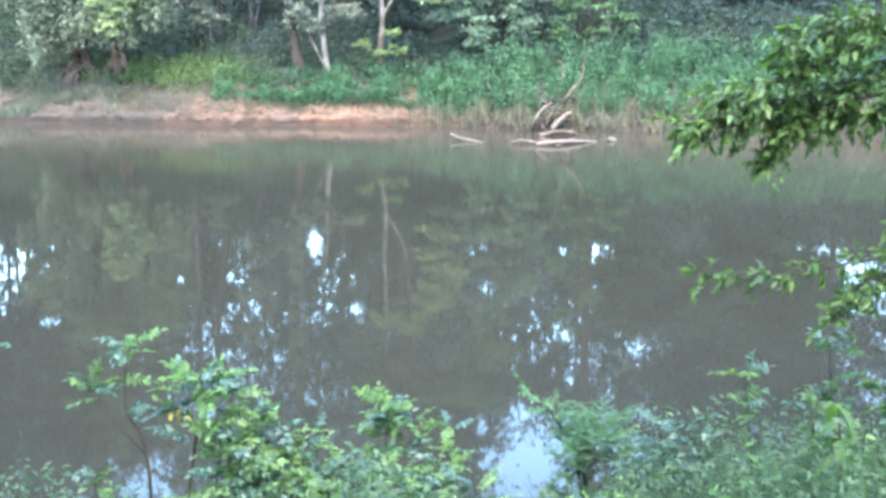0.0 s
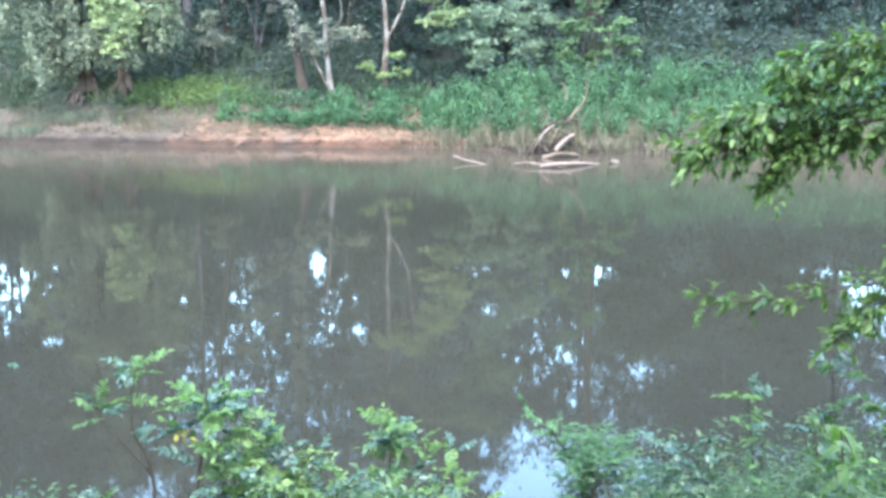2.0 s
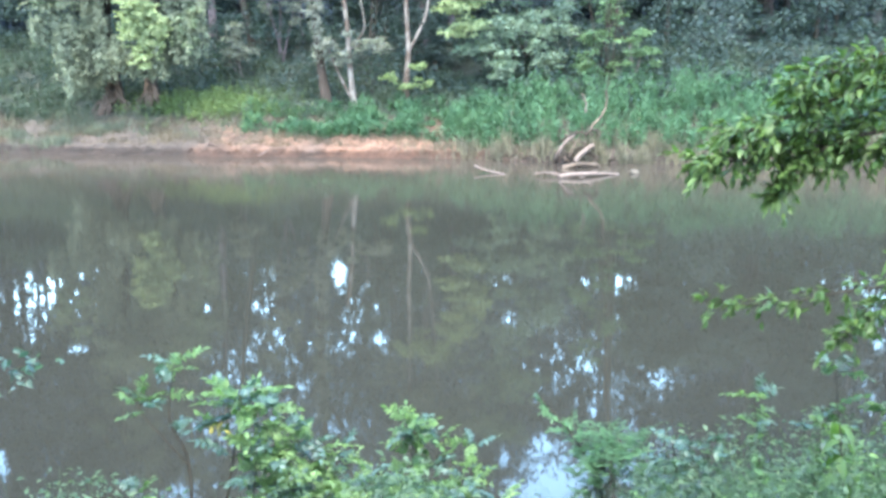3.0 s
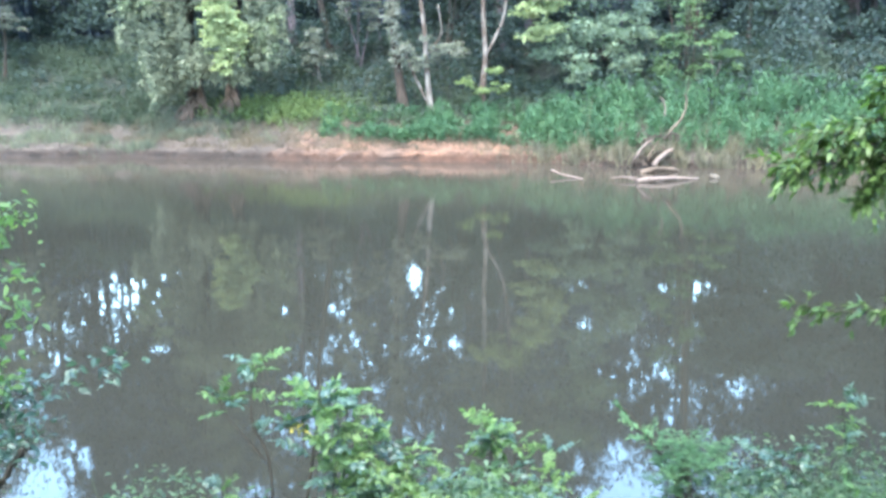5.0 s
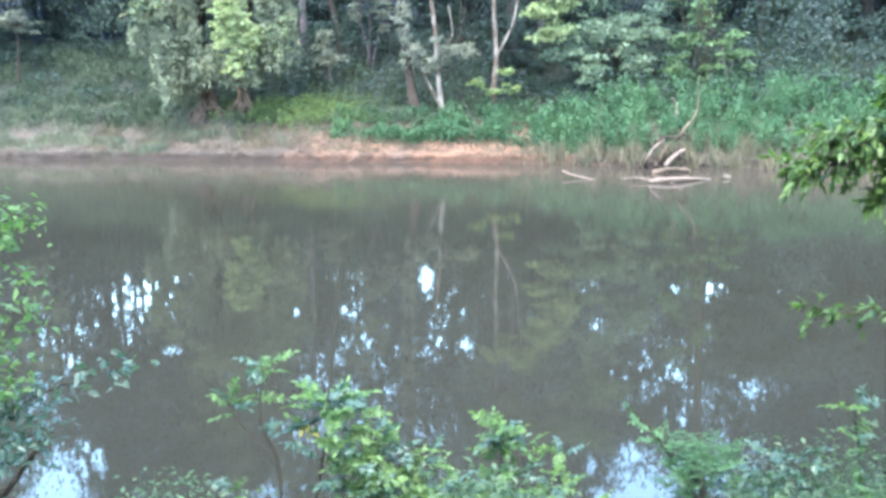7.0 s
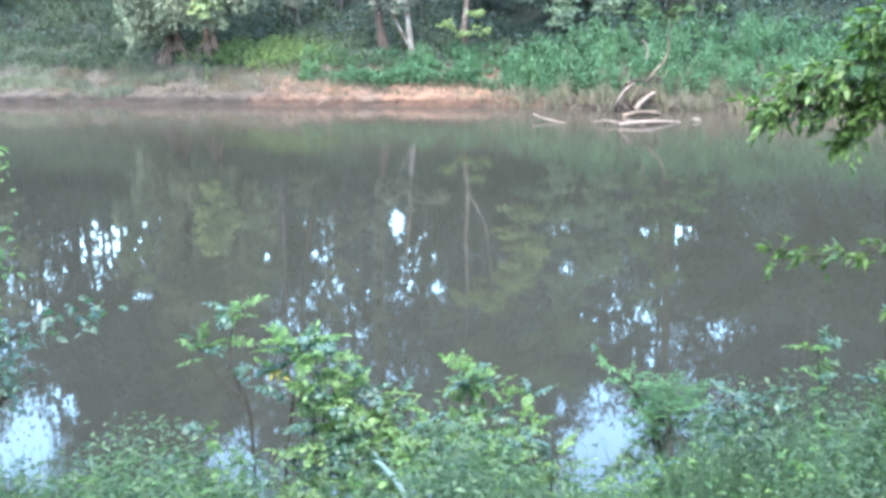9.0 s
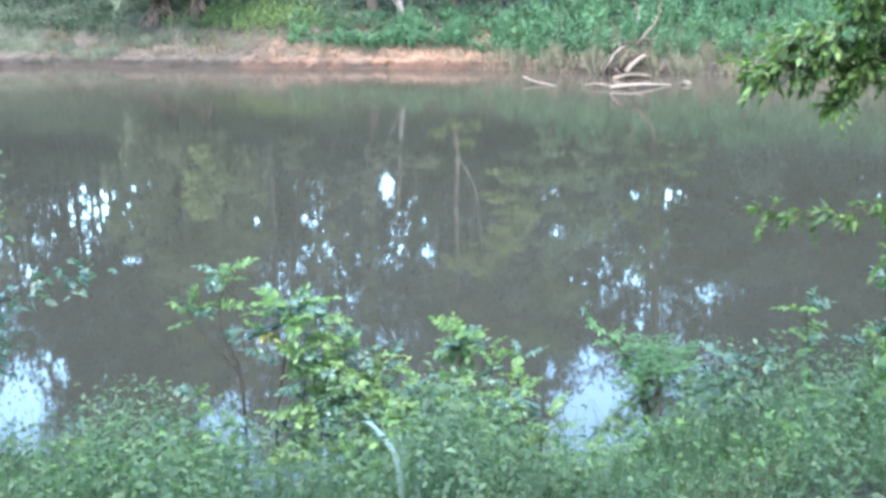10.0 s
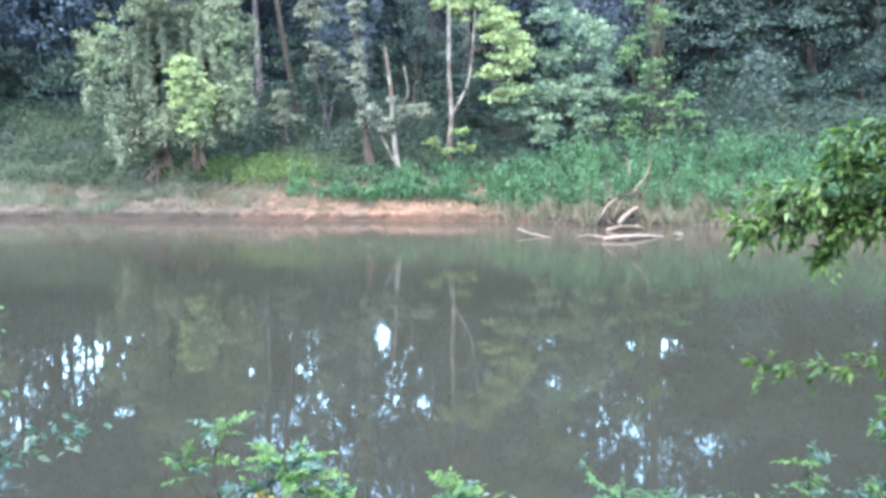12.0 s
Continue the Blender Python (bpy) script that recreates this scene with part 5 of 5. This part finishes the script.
for pts in ([(0, 0, -0.1), (0.05, 0, 0.8), (0.15, 0.05, 1.5), (0.3, 0.1, 2.4)], [(0.1, 0, 1.0), (0.5, 0.15, 1.25), (1.05, 0.3, 1.4)], [(0.12, 0.05, 1.3), (0.4, 0.1, 1.65), (0.55, 0.1, 1.95)],
            [(0.1, 0, 0.8), (0.35, 0, 1.0), (0.6, 0.05, 1.1)], [(0.2, 0.05, 1.9), (0.4, 0.1, 2.2), (0.5, 0.1, 2.3)],
            [(0.08, 0, 0.9), (0.3, 0.05, 1.15), (0.52, 0.1, 1.3)], [(0.1, 0, 1.1), (0.3, 0.0, 1.3), (0.44, 0.05, 1.42)], [(0.05, 0, 0.7), (0.25, 0.1, 0.85), (0.48, 0.1, 0.98)]):
    stem, fol = Geo(), Geo()
    p = tube(stem, pts, 0.01, 0.003, 6, 5)
    for q in p[3::2]:
        k = 30
        at = q + 0.065 * rng.standard_normal((k, 3)) * np.array([1.3, 1.3, 0.8])
        fine_leaves(fol, at, rng.standard_normal((k, 3)) * np.array([1, 1, 0.5]) + np.array([0.2, 0, -0.15]), 0.06 * rng.uniform(0.6, 1.25, k), 0.58)
    part("foliage", fol, M_SHEEN if len(pts) == 3 and pts[0][2] < 1.05 else M_NEAR, part("stem", stem, M_STEM, t))
b = Geo()
tube(b, [(0.55, -0.1, 1.02), (0.48, -0.1, 0.92), (0.4, -0.1, 0.82), (0.26, -0.1, 0.68), (0.2, -0.1, 0.6)], 0.02, 0.012, 6, 4, 0.5)
twig = part("dead_twig", b, M_STEM, t, "dark withered twig")
for k in range(7):
    fol = Geo()
    q = np.array([0.5 - 0.045 * k, -0.11, 0.96 - 0.05 * k])
    fine_leaves(fol, [q, q + 0.01], [(rng.uniform(-0.5, 0.3), -0.2, -1.0), (rng.uniform(-0.3, 0.5), 0.2, -1.0)], np.array([0.06, 0.05]), 0.4, 0.2, 0.5)
    part("withered_leaf", fol, M_STEM, twig)

# tree on the near bank with branches over the water
t = thing("overhanging_tree", "bank tree reaching leafy branches over the water", "tree", (4.6, 5.6, 0.3))
o = np.array([4.6, 5.6, 0.3])
b = Geo()
tube(b, [(0, 0, -0.3), (0.05, 0, 1.5), (0.0, 0.1, 3.5), (0.2, 0.1, 6.0)], 0.14, 0.06, 10, 5, 0.06, 0.6)
part("trunk", b, M_BARK, t)
b = Geo()
for c, rr, n in (((0.6, 0.3, 6.4), (1.3, 1.3, 0.9), 26), ((1.9, 0.2, 6.2), (1.6, 1.5, 1.0), 24)):
    cloud(b, c, rr, n, 40, 0.4, 0.16)
part("crown", b, M_DEEP, t)
for e in ((0.2, 0.5, 6.2), (0.9, -0.4, 6.0), (1.8, 0.2, 6.0)):
    b = Geo()
    tube(b, [(0.1, 0.1, 4.0), (e[0] * 0.5, e[1], 5.2), e], 0.06, 0.02, 7, 4)
    part("limb", b, M_BARK, t)


def spray(points, radius, side_twigs, leaf_len, count, spread):
    leaf_len, count = leaf_len * 0.82, int(count * 1.6)
    stem, fol = Geo(), Geo()
    p = tube(stem, [np.asarray(q) - o for q in points], radius, 0.004, 6, 8, 0.05)
    k = len(p)
    for i in range(int(k * 0.3), k):
        for _ in range(side_twigs):
            e = p[i] + np.array([rng.uniform(-spread, spread * 0.5), rng.uniform(-spread, spread), rng.uniform(-spread * 0.9, spread * 0.45)])
            w = tube(stem, [p[i], (p[i] + e) / 2 + np.array([0, 0, 0.03]), e], 0.004, 0.0015, 4, 3, 0.0)
            pick = w[rng.integers(1, len(w), count)]
            ways = rng.standard_normal((count, 3)) * 0.5 + 1.2 * (e - p[i]) / (np.linalg.norm(e - p[i]) + 1e-6) + np.array([-0.3, 0, -0.3])
            fine_leaves(fol, pick, ways, leaf_len * rng.uniform(0.6, 1.15, count), 0.44, 0.06, 0.3)
    part("foliage", fol, M_BRANCH, part("branch", stem, M_STEM, t))


spray([(4.6, 5.7, 3.1), (3.6, 6.2, 2.9), (3.0, 6.5, 2.72), (2.6, 6.6, 2.64), (2.34, 6.6, 2.62)], 0.02, 4, 0.1, 6, 0.2)
spray([(4.6, 5.7, 3.5), (3.7, 6.2, 3.3), (3.15, 6.4, 3.05), (2.75, 6.5, 2.88), (2.55, 6.55, 2.82)], 0.02, 4, 0.1, 6, 0.22)
spray([(4.6, 5.7, 3.8), (3.8, 6.2, 3.5), (3.2, 6.4, 3.25), (2.9, 6.5, 3.12)], 0.016, 5, 0.1, 6, 0.22)
spray([(4.6, 5.8, 3.3), (3.8, 6.3, 3.1), (3.3, 6.5, 2.9), (2.85, 6.55, 2.76)], 0.014, 4, 0.1, 6, 0.22)
spray([(4.6, 5.7, 3.0), (3.7, 6.2, 2.8), (3.3, 6.5, 2.7), (3.0, 6.5, 2.68)], 0.014, 4, 0.1, 6, 0.2)
spray([(3.4, 6.3, 2.85), (3.0, 6.4, 2.68), (2.88, 6.45, 2.5), (2.82, 6.45, 2.38)], 0.01, 3, 0.09, 5, 0.11)
spray([(4.6, 5.6, 2.1), (3.5, 5.5, 2.05), (2.9, 5.55, 1.98), (2.5, 5.6, 1.9), (2.1, 5.65, 1.92)], 0.009, 2, 0.085, 4, 0.13)
spray([(3.4, 5.5, 2.0), (3.05, 5.45, 1.88), (2.85, 5.45, 1.68)], 0.01, 3, 0.085, 5, 0.13)
spray([(4.6, 5.6, 2.4), (3.6, 5.5, 2.3), (3.15, 5.5, 2.2)], 0.01, 2, 0.085, 4, 0.14)

# grass and forbs on the near bank
b = Geo()
n = 4600
x = rng.uniform(-3.6, 4.8, n)
y = 3.4 + (2.55 + 0.45 * np.clip(x - 0.8, 0, 1.2)) * rng.beta(1.5, 1.3, n)
thick = np.array([noise.noise((a * 1.7, c * 1.7, 3.0)) + 0.6 * noise.noise((a * 4.5, c * 4.5, 6.0)) for a, c in zip(x, y)])
keep = rng.random(n) < np.clip(0.3 + 2.0 * thick + np.interp(y, [3.4, 4.8, 5.4], [0.3, 0.1, -0.05]), 0.05, 1) * np.interp(y - 0.45 * np.clip(x - 0.8, 0, 1.2), [5.1, 5.5, 5.95], [1.0, 0.5, 0.25])
keep &= ~((x > -2.0) & (x < -0.35) & (y > 4.7) & (rng.random(n) < 0.45))
x, y, thick = x[keep], y[keep], thick[keep]
n = len(x)
z = ground_z(x, y)
tall = np.interp(x, [-3.4, -1.9, -1.5, -1.1, -0.6, 0.3, 0.8, 1.1, 1.4, 1.7, 2.2, 3.8], [0.36, 0.36, 0.46, 0.5, 0.48, 0.44, 0.36, 0.2, 0.2, 0.3, 0.4, 0.5])
h = tall * rng.uniform(0.3, 1.5, n) * np.clip(1.0 + 1.7 * thick, 0.3, 2.1) * np.interp(y, [3.4, 4.8, 5.5], [0.6, 0.75, 1.0])
h = h * np.where((x / y > 0.14) & (x / y < 0.25) & (y > 4.1), 0.45, 1.0)
h = np.minimum(h, 0.78)
blades(b, x, y, h * 1.02, 0.002, 0.02)
per = 24
for k in range(per):
    s = (k + 0.6) / per
    a = rng.uniform(0, 6.28, n)
    at = np.stack([x + 0.05 * rng.standard_normal(n), y + 0.05 * rng.standard_normal(n), z + h * s], 1)
    leaves(b, at, np.stack([np.cos(a), np.sin(a), 0.1 + 0.6 * rng.random(n)], 1), 0.034 * rng.uniform(0.5, 1.8, n), 0.44)
tagged(part("bank_forbs", b, M_NEARBLUE), "dense green forbs on the near bank", "plants", kind="stuff")
b = Geo()
n = 950
x = rng.uniform(-3.5, 4.6, n)
y = 3.6 + (2.1 + 0.45 * np.clip(x - 0.8, 0, 1.2)) * rng.beta(2.0, 1.2, n)
thick = np.array([noise.noise((a * 1.1, c * 1.1, 7.0)) for a, c in zip(x, y)])
keep = thick > 0.02
x, y = x[keep], y[keep]
n = len(x)
z = ground_z(x, y)
h = np.interp(x, [-3.4, -1.7, -0.6, 0.3, 1.1, 1.7, 3.8], [0.36, 0.34, 0.5, 0.44, 0.24, 0.4, 0.5]) * rng.uniform(0.5, 1.35, n)
for k in range(14):
    sh = (k + 0.6) / 14
    a = rng.uniform(0, 6.28, n)
    at = np.stack([x + 0.03 * rng.standard_normal(n), y + 0.03 * rng.standard_normal(n), z + h * sh], 1)
    fine_leaves(b, at, np.stack([np.cos(a), np.sin(a), 0.1 + 0.5 * rng.random(n)], 1), 0.045 * rng.uniform(0.6, 1.5, n), 0.5)
tagged(part("broad_forbs", b, M_NEAR), "yellow-green broad-leaved forbs on the near bank", "plants", kind="stuff")
b = Geo()
n = 7000
x = rng.uniform(-3.4, 4.0, n)
y = rng.uniform(3.6, 5.9, n)
blades(b, x, y, rng.uniform(0.2, 0.62, n) * np.where((x / y > 0.14) & (x / y < 0.25) & (y > 4.1), 0.4, 1.0), 0.0022, 0.28)
tagged(part("near_grass", b, M_NEARBLUE), "thin green grass on the near bank", "grass", kind="stuff")
b = Geo()
n = 16000
x = rng.uniform(-12, 12, n)
y = rng.uniform(-9, 3.7, n)
blades(b, x, y, rng.uniform(0.05, 0.22, n), 0.006, 0.5)
tagged(part("bank_grass", b, M_FEATHER), "short trodden grass on the near bank", "grass", kind="stuff")
for path, w in (([(0.002, 4.0, 0.85), (-0.007, 4.0, 1.12), (-0.03, 4.0, 1.3), (-0.096, 4.0, 1.414), (-0.147, 4.0, 1.465), (-0.19, 4.0, 1.456)], 0.013), ([(0.058, 4.0, 0.85), (0.068, 4.0, 1.09), (0.077, 4.0, 1.205), (0.082, 4.0, 1.33)], 0.02)):
    g2 = Geo()
    p = smooth_path(path, 6)
    s = np.linspace(0, 1, len(p))
    half = (w * (1.1 - 0.9 * s ** 3))[:, None]
    lat = np.array([[0.9, 0.3, 0.1]])
    ridge = np.array([[0, -0.004, 0.004]])
    v = np.stack([p - lat * half, p + ridge, p + lat * half], 1).reshape(-1, 3)
    q = [(i * 3 + j, i * 3 + j + 1, i * 3 + j + 4, i * 3 + j + 3) for i in range(len(p) - 1) for j in (0, 1)]
    g2.put(v, q)
    tagged(part("grass_blade", g2, M_BLADE), "broad pale green grass blade on the bank", "grass", "broad grass blades")
